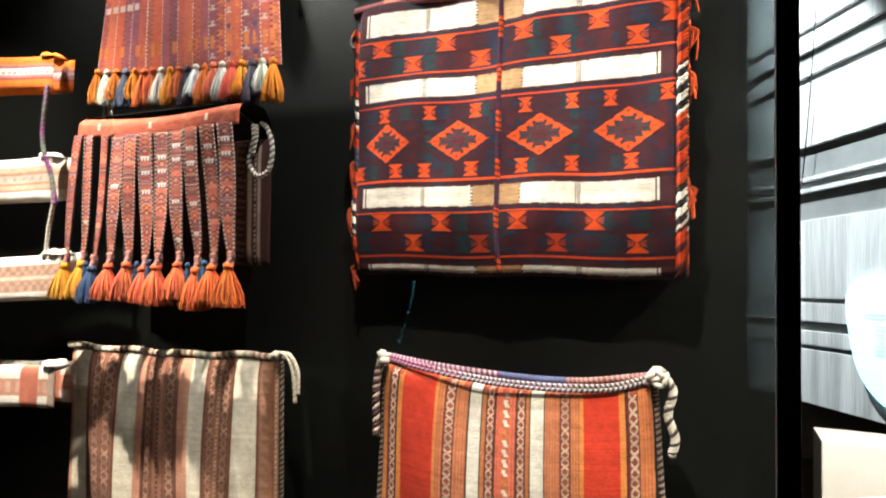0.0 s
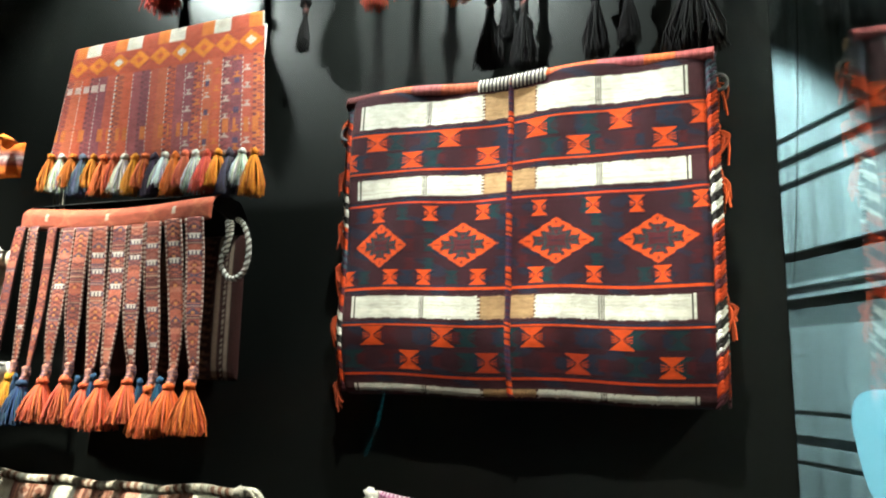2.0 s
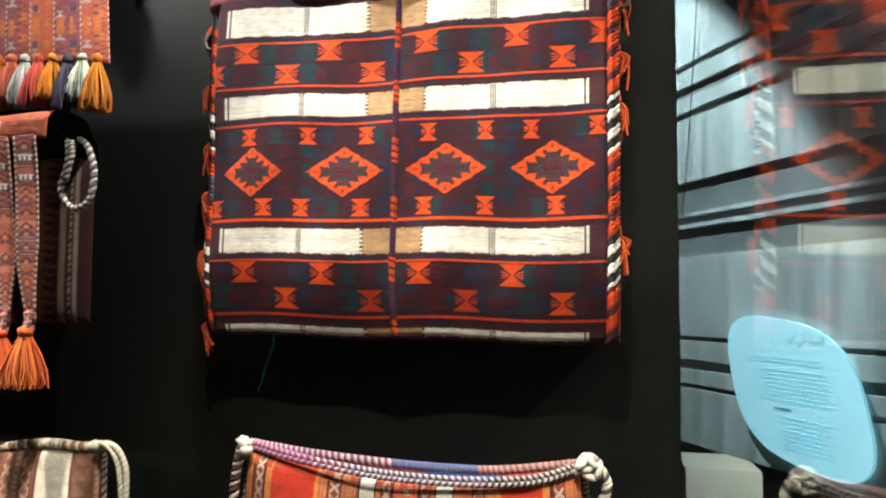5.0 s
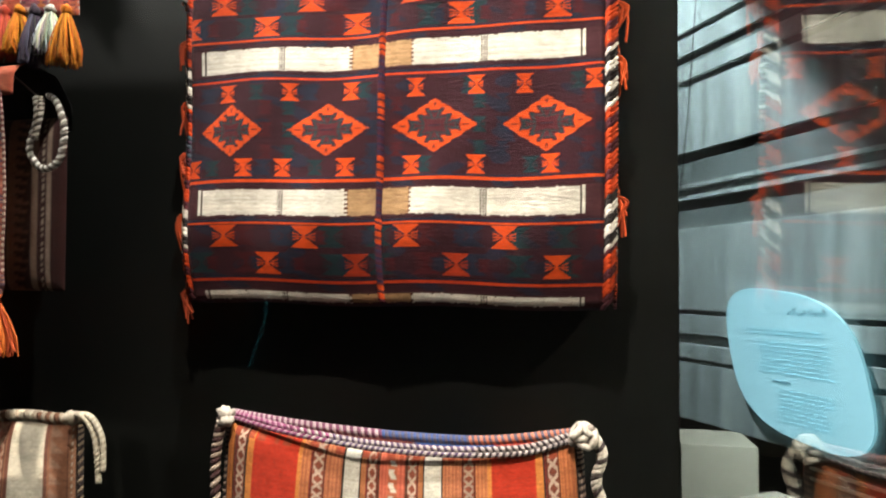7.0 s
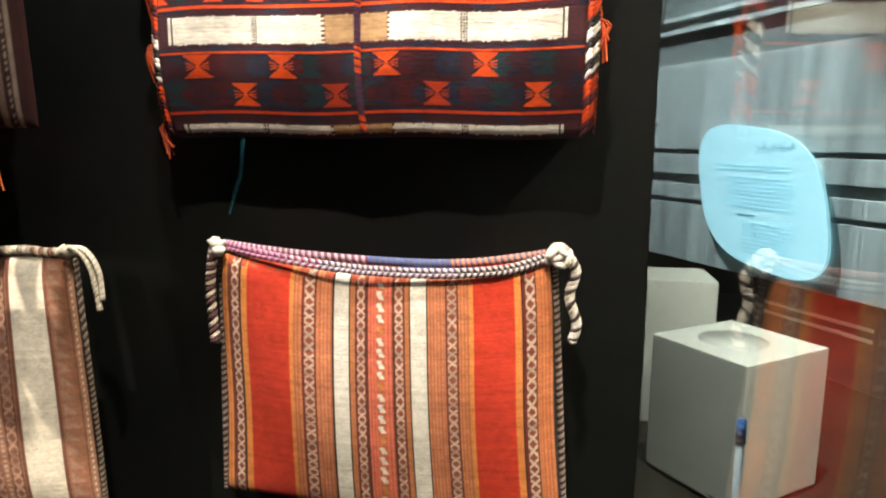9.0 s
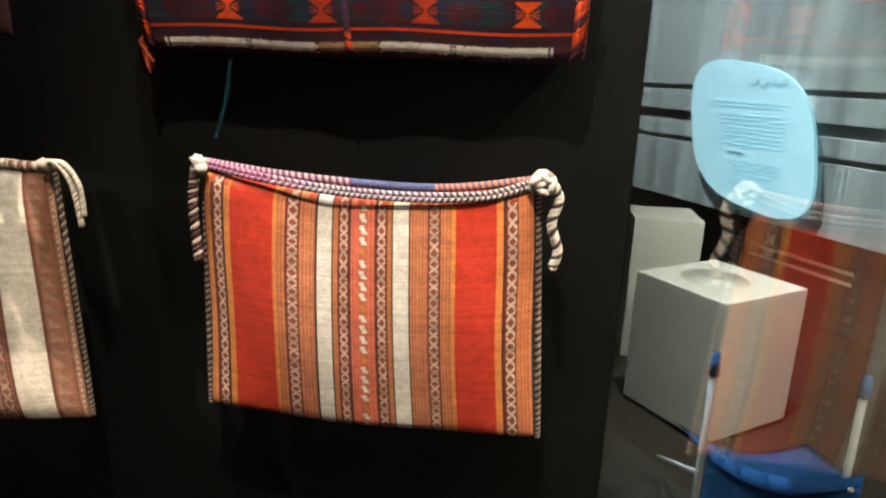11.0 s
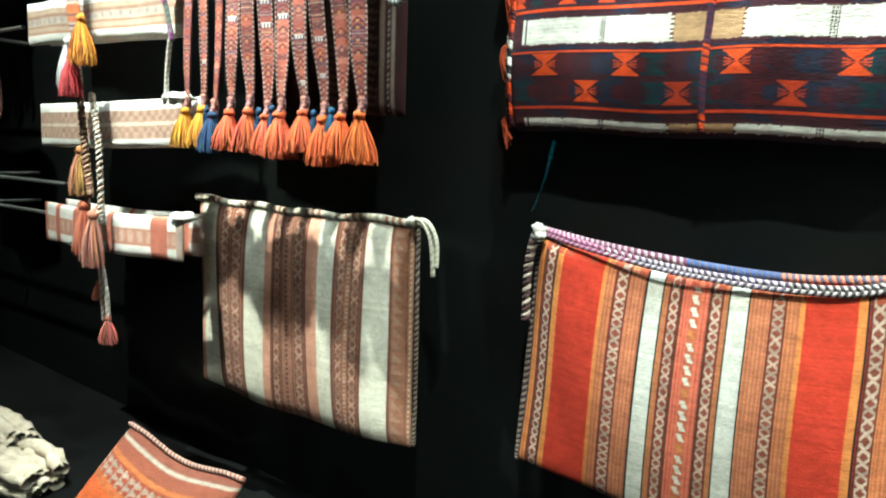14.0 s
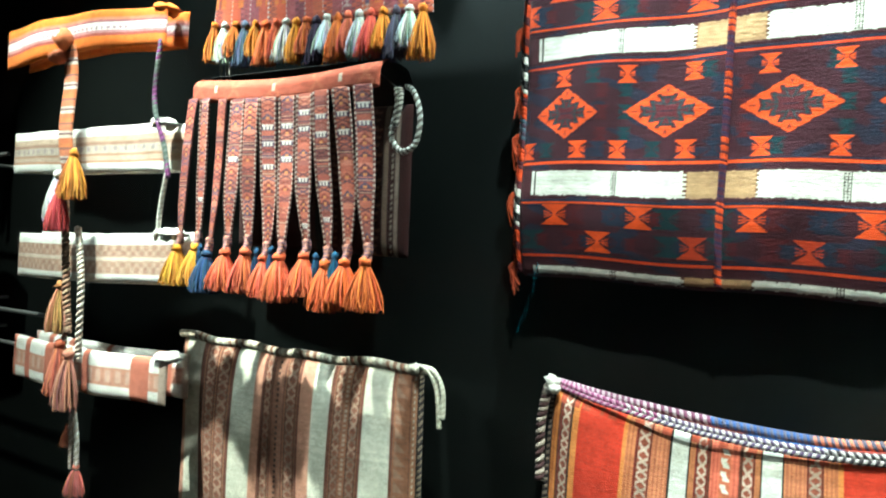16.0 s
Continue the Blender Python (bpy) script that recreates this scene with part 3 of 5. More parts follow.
# the sewn seam down the middle
pieces = []
for k in range(150):
    v = 0.015 + 0.965 * k / 149
    p = saddle_place(np.array([[0.472]]), np.array([[v]]))[0, 0]
    group = math.sin(v * 39.0 + 0.6) > 0.25
    col = ((0.50, 0.062, 0.012) if k % 3 else (0.10, 0.02, 0.03)) if group else ((0.060, 0.022, 0.050), (0.034, 0.026, 0.060), (0.075, 0.018, 0.030))[k % 3]
    pieces.append(tube([p + (-0.0058, 0.002, 0.0022), p + (0, -0.0038, 0), p + (0.0058, 0.002, -0.0022)], [0.0014, 0.0026, 0.0014], np.asarray(col) * (0.8 + 0.4 * ((k * 31) % 9) / 9), 5))
joined("centre_seam", pieces, bag, None, "purple and orange sewn centre seam")
# rolled rim in wrapped sections
xs = np.linspace(-0.040, 0.640, 60)
rim_line = np.stack([xs, np.full_like(xs, 0.012), saddle_z(xs, np.full_like(xs, 2.168)) + 0.004 * np.sin(xs * 17)], -1)
pieces = []
sec = [(0.03, (0.13, 0.039, 0.039)), (0.10, (0.49, 0.130, 0.065)), (0.16, (0.34, 0.104, 0.104)), (0.235, (0.47, 0.117, 0.065)), (0.360, None), (0.45, (0.60, 0.130, 0.052)), (0.53, (0.39, 0.104, 0.117)), (0.58, (0.68, 0.156, 0.052)), (9, (0.36, 0.091, 0.091))]
for k in range(190):
    x = -0.040 + 0.68 * k / 189
    col = next(c for e, c in sec if x < e)
    if col is None:
        col = WHITE if k % 2 else (0.05, 0.04, 0.06)
    z = float(saddle_z(np.array(x), np.array(2.168))) + 0.004 * math.sin(x * 17)
    r = 0.0125 if not 0.235 < x < 0.36 else 0.0155
    t = np.linspace(0, 2 * math.pi, 9)
    ringp = np.stack([x + 0.0012 * np.sin(t), 0.012 + r * np.cos(t), z + r * np.sin(t)], -1)
    pieces.append(tube(ringp, 0.0023, np.asarray(col) * (0.8 + 0.4 * ((k * 37) % 10) / 10), 4))
pieces.append(tube(rim_line, 0.0115, (0.12, 0.03, 0.03), 8))
joined("rolled_rim", pieces, bag, None, "maroon wrapped rim with a white bound middle")
back_line = rim_line + np.array([0, 0.055, 0.012])
joined("back_rim", [tube(back_line + np.stack([0 * xs, 0 * xs, 0.006 * np.sin(xs * 11)], -1), 0.011, np.where(xs[:, None] < 0.3, (0.24, 0.06, 0.05), (0.40, 0.27, 0.15)), 8)], bag, None, "tan cord of the back rim")
# loose yarn ends at the sides
rng = np.random.default_rng(5)
for side, v0, cols in ((0.0, 0.56, (0.5, 0.07, 0.02)), (0.0, 0.25, (0.45, 0.07, 0.02)), (0.0, 0.93, (0.5, 0.08, 0.02)), (1.0, 0.62, (0.55, 0.08, 0.02)), (1.0, 0.28, (0.5, 0.07, 0.02)), (0.0, 0.04, (0.30, 0.05, 0.02)), (1.0, 0.9, (0.5, 0.08, 0.02)), (0.0, 0.42, (0.42, 0.06, 0.02)), (0.0, 0.74, (0.5, 0.07, 0.02)), (1.0, 0.76, (0.5, 0.07, 0.02))):
    p = along(side, v0)
    sx = -1 if side == 0 else 1
    pieces = [blob(p + (sx * 0.008, -0.012, 0), (0.009, 0.009, 0.010), cols, seed=3)]
    for k in range(9):
        l = rng.uniform(0.03, 0.065)
        pieces.append(tube(curve([p + (sx * 0.006, -0.014, 0), p + (sx * rng.uniform(0.012, 0.03), -0.016, -0.3 * l), p + (sx * rng.uniform(0.005, 0.03), -0.012 + rng.normal(0, 0.004), -l)], 7), 0.0019, np.asarray(cols) * rng.uniform(0.5, 1.2), 4))
    joined("yarn_tuft", pieces, bag, None, "loose orange yarn ends")
for cx, cz in ((0.648, 2.105), (-0.046, 2.080)):
    t = np.linspace(0, 2 * math.pi, 18)
    joined("ring", [tube(np.stack([cx + 0.013 * np.cos(t), np.full_like(t, 0.02), cz + 0.014 * np.sin(t)], -1), 0.0035, (0.12, 0.11, 0.11), 6)], bag, None, "dark grey corner ring")

# ---- the red striped bag ----
def red_place(u, v):
    left, right = 0.045 + 0.012 * v, 0.617 - 0.027 * v
    x = left + (right - left) * u + 0.004 * np.sin(7 * v + 2) * (u - 0.5)
    zb = 0.966 - 0.010 * np.sin(math.pi * u) + 0.004 * u
    zt = 1.388 - 0.028 * np.sin(math.pi * u) ** 0.8 - 0.004 * u
    z = zb + (zt - zb) * v
    y = 0.0 - 0.020 * np.sin(math.pi * u) * np.sin(math.pi * v) + 0.003 * np.sin(11 * u + 4 * v)
    return np.stack([x, y, z], -1)


def motif(c, u, v, a, b, ground, ink, pitch, seed=0):
    """A narrow woven band with small crossed marks."""
    m = (u >= a) & (u < b)
    paint(c, m, ground)
    s = (u - a) / (b - a)
    v = v + 0.006 * np.sin(v * 31 + seed)
    k = (v / pitch) % 1.0
    cell = np.sin(np.floor(v / pitch) * 12.99 + seed) * 43.7 % 1
    cross = np.abs(np.abs(k - 0.5) * 2 - np.abs(s - 0.5) * 2) < 0.30
    paint(c, m & cross & (s > 0.12) & (s < 0.88), tuple(0.7 * q for q in ink))
    paint(c, m & cross & (s > 0.12) & (s < 0.88) & (cell > 0.4), ink)
    paint(c, m & ((s < 0.07) | (s > 0.93)), tuple(0.35 * q for q in ground))


def red_dye(u, v):
    P = lambda q: (q - 75) / 740
    u = np.interp(u, [0, 0.367, 0.412, 0.595, 0.641, 1], [0, 0.343, 0.385, 0.5676, 0.615, 1])
    c = bars(u, [(P(84), INKY), (P(100), OCHRE), (P(105), BROWN), (P(128), MAROON), (P(131), INKY), (P(143), OCHRE), (P(236), (0.44, 0.036, 0.017)), (P(243), OCHRE),
                 (P(262), (0.48, 0.175, 0.072)), (P(292), MAROON), (P(325), (0.50, 0.185, 0.085)), (P(329), INKY), (P(360), WHITE), (P(363), INKY), (P(373), (0.40, 0.15, 0.06)), (P(398), MAROON),
                 (P(402), BROWN), (P(455), SALMON), (P(459), BROWN), (P(482), MAROON), (P(492), (0.40, 0.15, 0.06)), (P(495), INKY), (P(530), WHITE), (P(533), INKY), (P(572), (0.50, 0.185, 0.085)), (P(602), MAROON),
                 (P(628), (0.48, 0.175, 0.072)), (P(636), OCHRE), (P(727), (0.44, 0.036, 0.017)), (P(742), OCHRE), (P(745), INKY), (P(775), MAROON), (P(808), (0.48, 0.16, 0.06)), (2, INKY)])
    thin = (np.floor(u / 0.0052) % 2 == 0)
    for a, b in ((84, 104), (243, 262), (294, 325), (404, 416), (442, 455), (535, 571), (604, 628), (778, 806)):
        m = (u > P(a)) & (u < P(b)) & thin
        c[m] = c[m] * np.array([0.74, 0.66, 0.7])
    for a, b, p in ((107, 127, 0.043), (264, 291, 0.040), (376, 397, 0.042), (459, 481, 0.042), (575, 601, 0.040), (748, 774, 0.046)):
        motif(c, u, v, P(a), P(b), (0.23, 0.062, 0.036) if 200 < a < 650 else (0.18, 0.050, 0.030), (0.50, 0.37, 0.29), p, a)
    m = (u > P(419)) & (u < P(439))
    k = np.floor(v / 0.045)
    paint(c, m, (0.42, 0.12, 0.06))
    spots = m & (np.abs(((v / 0.045) % 1) - 0.5) < 0.34) & (np.abs(u - P(429) - 0.004 * np.sin(v * 140)) < 0.0075)
    paint(c, spots & (k % 5 != 2), (0.62, 0.58, 0.5))
    paint(c, spots & (k % 5 == 2), (0.5, 0.2, 0.05))
    rough = np.sin(u * 130) * np.sin(u * 47 + 2) > 0.1
    paint(c, (v > 0.97) & rough & (np.abs(u - 0.5) < 0.47) & ~((u > P(327)) & (u < P(362))) & ~((u > P(494)) & (u < P(532))), (0.30, 0.06, 0.03))
    paint(c, v < 0.012, INKY)
    r = np.random.default_rng(23)
    rows = np.floor(v * 190).astype(int)
    return c * (0.86 + 0.24 * r.random(191))[rows][..., None] * (0.82 + 0.30 * r.random(u.shape))[..., None]


rbag = thing("striped_bag", (0.34, 0.04, 0.96), "red, ochre and white striped woven bag with a roped mouth", "bag", "textile bags")
pillow("body", 481, 241, red_place, red_dye, 0.05, WARP, rbag, "", 24.0)
pillow("back_panel", 61, 31, lambda u, v: np.stack([0.062 + 0.525 * u, 0.052 + 0 * u, 0.975 + (0.402 - 0.004 * u) * v], -1),
       lambda u, v: bars(u, [(0.55, (0.12, 0.03, 0.03)), (0.78, (0.03, 0.07, 0.22)), (0.9, (0.28, 0.05, 0.04)), (2, (0.10, 0.03, 0.03))]), 0.02, WARP, rbag, "inside of the back panel with a blue patch")
def mouth_tone(q, k):
    """Colours of a mouth strand along the rope: plum at one end, grey and white in the middle, dark at the other."""
    pale = (0.40, 0.35, 0.34) if q > 0.22 else (0.34, 0.19, 0.25)
    deep = (0.20, 0.05, 0.12) if q < 0.30 else ((0.10, 0.07, 0.12) if q < 0.7 else (0.05, 0.04, 0.045))
    return pale if k else deep


mouth = [(0.060, 0.006, 1.396), (0.14, -0.006, 1.383), (0.25, -0.016, 1.371), (0.335, -0.018, 1.366), (0.43, -0.016, 1.366), (0.52, -0.008, 1.373), (0.588, 0.006, 1.394)]
for dy, dz in ((-0.001, -0.0034), (0.001, 0.0034)):
    line = [(x, y + 0.010 + dy, z + dz) for x, y, z in mouth]
    joined("front_rope", rope(line, 0.0042, [lambda q: mouth_tone(q, 0), lambda q: mouth_tone(q, 1)], 58 if dz > 0 else -58, 2, n=900, sides=5), rbag, None, "plum and white plaited mouth rope")
mouth_b = [(0.060, 0.018, 1.398), (0.17, 0.032, 1.383), (0.33, 0.040, 1.373), (0.46, 0.034, 1.376), (0.588, 0.018, 1.398)]
joined("back_rope", rope(mouth_b, 0.0064, [lambda q: (0.36, 0.28, 0.30) if q < 0.45 else ((0.05, 0.085, 0.22) if q < 0.70 else (0.42, 0.16, 0.10)), lambda q: (0.14, 0.05, 0.09) if q < 0.45 else (0.10, 0.09, 0.13)], 60, n=900, sides=5), rbag, None, "plum, blue and rust back mouth rope")
knot = []
for k, (dx, dz, a) in enumerate(((0.0, 0.0, 0.4), (0.010, 0.010, -0.7), (-0.010, 0.008, 0.9), (0.018, -0.004, 1.3), (0.004, -0.012, -0.3))):
    t = np.linspace(0, 2 * math.pi, 15)
    loop_p = np.stack([0.597 + 0.8 * dx + 0.009 * np.cos(t) * math.cos(a), 0.0 + 0.010 * np.sin(t), 1.398 + 0.8 * dz + 0.009 * np.cos(t) * math.sin(a) + 0.003 * np.sin(t)], -1)
    knot.append(tube(loop_p, 0.0050, np.asarray((0.50, 0.46, 0.40)) * (0.8 + 0.08 * k), 7))
knot.append(tube([(0.580, 0.004, 1.386), (0.597, 0.000, 1.398), (0.613, 0.004, 1.408)], [0.007, 0.010, 0.007], (0.20, 0.17, 0.15), 8))
joined("corner_knot", knot, rbag, None, "cream rope corner knot")
joined("corner_knot", [blob((0.058, 0.000, 1.399), (0.013, 0.012, 0.011), (0.52, 0.48, 0.42), seed=9), blob((0.064, -0.006, 1.391), (0.010, 0.010, 0.009), (0.46, 0.42, 0.37), seed=10), blob((0.051, 0.002, 1.389), (0.009, 0.009, 0.010), (0.40, 0.36, 0.32), seed=11)], rbag, None, "small cream corner knot")
joined("hanging_rope", rope([(0.608, 0.004, 1.402), (0.624, 0.004, 1.375), (0.616, 0.006, 1.335), (0.628, 0.006, 1.295), (0.622, 0.006, 1.266)], 0.0068, [(0.50, 0.46, 0.40), (0.48, 0.44, 0.38), (0.05, 0.04, 0.04)], 8, 3, 200), rbag, None, "black and cream hanging braid")
joined("hanging_rope", rope([(0.050, 0.004, 1.392), (0.040, 0.006, 1.33), (0.044, 0.006, 1.235)], 0.0075, [(0.34, 0.27, 0.22), (0.06, 0.03, 0.03)], 9, 2, 140), rbag, None, "thin dark braid")
for xa, xb in ((0.055, 0.043), (0.593, 0.620)):
    joined("edge_stitch", rope([(xa, 0.020, 1.378), ((xa + xb) / 2, 0.020, 1.18), (xb, 0.020, 0.966)], 0.0050, [(0.26, 0.19, 0.15), (0.04, 0.03, 0.03)], 40, 2, 300), rbag, None, "dark stitched side edge")

# ---- the cream striped bag ----


def cream_place(u, v):
    left, right = -0.823 - 0.014 * v, -0.188 - 0.010 * v
    x = left + (right - left) * u
    zb = 0.910 + 0.002 * u - 0.014 * np.sin(math.pi * u)
    zt = 1.368 + 0.010 * u - 0.008 * np.sin(math.pi * u)
    z = zb + (zt - zb) * v
    y = -0.046 + 0.034 * u - 0.008 * np.sin(math.pi * u) * np.sin(math.pi * v) + 0.005 * np.sin(14 * u + 3 * v)
    return np.stack([x, y, z], -1)


def cream_dye(u, v):
    P = lambda q: (q - 33) / 477
    u = np.interp(u, [0, 0.075, 0.34, 0.665, 0.87, 1], [0, 0.07, 0.243, 0.568, 0.79, 1])
    cr, br, dk, pk = (0.68, 0.63, 0.50), (0.29, 0.13, 0.075), (0.16, 0.06, 0.04), (0.55, 0.27, 0.18)
    c = bars(u, [(P(38), dk), (P(49), pk), (P(84), cr), (P(90), dk), (P(128), br), (P(132), dk), (P(166), cr), (P(181), pk), (P(186), dk), (P(203), br), (P(207), dk), (P(229), (0.30, 0.14, 0.09)),
                 (P(233), dk), (P(260), br), (P(264), dk), (P(288), pk), (P(320), cr), (P(326), dk), (P(374), br), (P(380), dk), (P(440), cr), (P(448), dk), (P(488), br), (P(492), dk), (P(503), (0.34, 0.17, 0.10)), (2, INKY)])
    for a, b, p in ((92, 108, 0.05), (110, 126, 0.05), (187, 202, 0.045), (235, 258, 0.05), (328, 344, 0.045), (356, 373, 0.045)):
        motif(c, u, v, P(a), P(b), (0.22, 0.085, 0.052), (0.40, 0.25, 0.18), p)
    tri = (u > P(452)) & (u < P(484)) & (((v / 0.055) % 1) < 1 - (u - P(452)) / (P(484) - P(452)) * 1.0) & (((v / 0.055) % 1) > 0.12)
    paint(c, tri, (0.33, 0.19, 0.13))
    paint(c, (np.abs(u - P(217)) < 0.005) & (np.floor(v / 0.012) % 2 == 0), (0.06, 0.03, 0.02))
    paint(c, (np.abs(u - P(350)) < 0.006) & (np.floor(v / 0.010) % 2 == 0), (0.45, 0.32, 0.24))
    paint(c, (np.abs(u - P(497)) < 0.004) & (np.floor(v / 0.012) % 2 == 0), (0.6, 0.55, 0.45))
    r = np.random.default_rng(29)
    rows = np.floor(v * 160).astype(int)
    return c * (0.90 + 0.18 * r.random(161))[rows][..., None] * (0.88 + 0.22 * r.random(u.shape))[..., None]


cbag = thing("striped_bag", (-0.45, -0.03, 0.94), "cream and brown striped woven bag with a corded mouth", "bag", "textile bags")
pillow("body", 301, 161, cream_place, cream_dye, 0.04, WARP, cbag)
top = [tuple(cream_place(np.array([[q]]), np.array([[1.0]]))[0, 0] + np.array([0, 0.018, 0.003 + 0.003 * math.sin(q * 25)])) for q in np.linspace(-0.01, 1.01, 14)]
blotch = lambda q: (0.50, 0.46, 0.36) if math.sin(q * 40) > -0.2 else (0.16, 0.08, 0.05)
joined("mouth_cord", rope(top, 0.0085, [blotch, (0.36, 0.30, 0.23)], 38, 2, 420), cbag, None, "cream and brown twisted mouth cord")
for k, dx in enumerate((0.0, 0.012)):
    joined("cord_loop", rope([(-0.200, -0.02, 1.384), (-0.170 + dx, -0.03, 1.390), (-0.146 + dx, -0.03, 1.358), (-0.136 + dx * 0.5, -0.03, 1.290 + 0.018 * k)], 0.0045, [(0.52, 0.48, 0.38), (0.40, 0.36, 0.28)], 16, 2, 120), cbag, None, "loose pale cord end")
joined("corner_knot", [blob((-0.196, -0.022, 1.384), (0.013, 0.011, 0.011), (0.5, 0.45, 0.36), seed=2)], cbag)
joined("edge_stitch", rope([tuple(cream_place(np.array([[1.0]]), np.array([[q]]))[0, 0] + np.array([0.002, 0.016, 0])) for q in (0.98, 0.6, 0.3, 0.02)], 0.0042, [(0.22, 0.17, 0.12), (0.04, 0.03, 0.03)], 40, 2, 300), cbag, None, "dark stitched side edge")

# ---- the fringed bag ----
rng = np.random.default_rng(11)
fbag = thing("fringed_bag", (-0.50, -0.03, 1.49), "salmon and maroon bag with beaded strips and orange tassels", "bag", "textile bags")


def front_top(q):
    """The lower edge of the salmon band along the bag."""
    return 1.887 - 0.012 * math.sin(math.pi * q)


def band_place(u, v):
    x = -0.770 + 0.505 * u
    z0 = 1.887 - 0.012 * np.sin(math.pi * u)
    z = z0 + (0.056 - 0.004 * np.sin(math.pi * u)) * v
    y = -0.105 + 0.045 * np.clip(v - 0.5, 0, 1) ** 2 * 2
    return np.stack([x, y, z], -1)


def band_dye(u, v):
    c = np.empty(u.shape + (3,))
    c[:] = (0.38, 0.088, 0.050)
    k = (u * 9) % 1
    paint(c, (np.abs(np.abs(k - 0.5) * 0.9 - np.abs(v - 0.5) * 0.8) < 0.07) & (np.floor(u * 9) % 2 == 0), (0.43, 0.125, 0.066))
    paint(c, (np.abs(k - 0.5) < 0.07) & (np.abs(v - 0.5) < 0.13) & (np.floor(u * 9) % 3 == 1), (0.55, 0.42, 0.32))
    paint(c, v < 0.07, (0.30, 0.07, 0.05))
    return c


pillow("top_band", 181, 25, band_place, band_dye, 0.02, RIBBED, fbag, "salmon woven top band")


def strip_dye(seed):
    """A narrow tablet-woven strip: a run of small cells, each with crosses, combs, triangles or cross stripes."""
    r = np.random.default_rng(seed)
    grounds = [(0.42, 0.125, 0.080), (0.30, 0.080, 0.058), (0.36, 0.100, 0.065), (0.46, 0.165, 0.110), (0.26, 0.085, 0.070)]
    inks = [(0.12, 0.035, 0.04), (0.09, 0.06, 0.10), (0.20, 0.05, 0.035), (0.10, 0.04, 0.05)]
    cells = 26
    kind = r.choice(5, cells, p=[0.34, 0.02, 0.32, 0.16, 0.16])
    if seed > 24:
        first = 3 + int(r.integers(0, 4))
        kind[[first, first + 3]] = 1
    shade = r.integers(0, len(grounds), cells)
    ink = r.integers(0, len(inks), cells)

    def dye(u, v):
        c = np.empty(u.shape + (3,))
        run = np.clip((1 - v) * cells, 0, cells - 0.001)
        row = run.astype(int)
        f = run % 1
        for k in range(cells):
            m = row == k
            c[m] = grounds[shade[k]]
            if kind[k] == 0:
                paint(c, m & (np.abs(np.abs(u - 0.5) - np.abs(f - 0.5)) < 0.13), inks[ink[k]])
            elif kind[k] == 1:
                paint(c, m, inks[1])
                paint(c, m & (np.abs(u - 0.5) < 0.40) & ((np.floor(u * 9) % 2 == 0) | (f < 0.22)) & (f < 0.86), (0.62, 0.56, 0.50))
            elif kind[k] == 2:
                paint(c, m & (np.abs(u - 0.5) < 0.45 * f), inks[ink[k]])
                paint(c, m & (np.abs(u - 0.5) < 0.10) & (f > 0.55), (0.50, 0.20, 0.07))
            elif kind[k] == 3:
                paint(c, m & (np.floor(f * 5) % 2 == 0), inks[ink[k]])
                paint(c, m & (np.floor(f * 5) == 3), (0.44, 0.24, 0.17))
        paint(c, (u < 0.07) | (u > 0.93), (0.10, 0.04, 0.04))
        return c * (0.85 + 0.3 * r.random(u.shape))[..., None]
    return dye


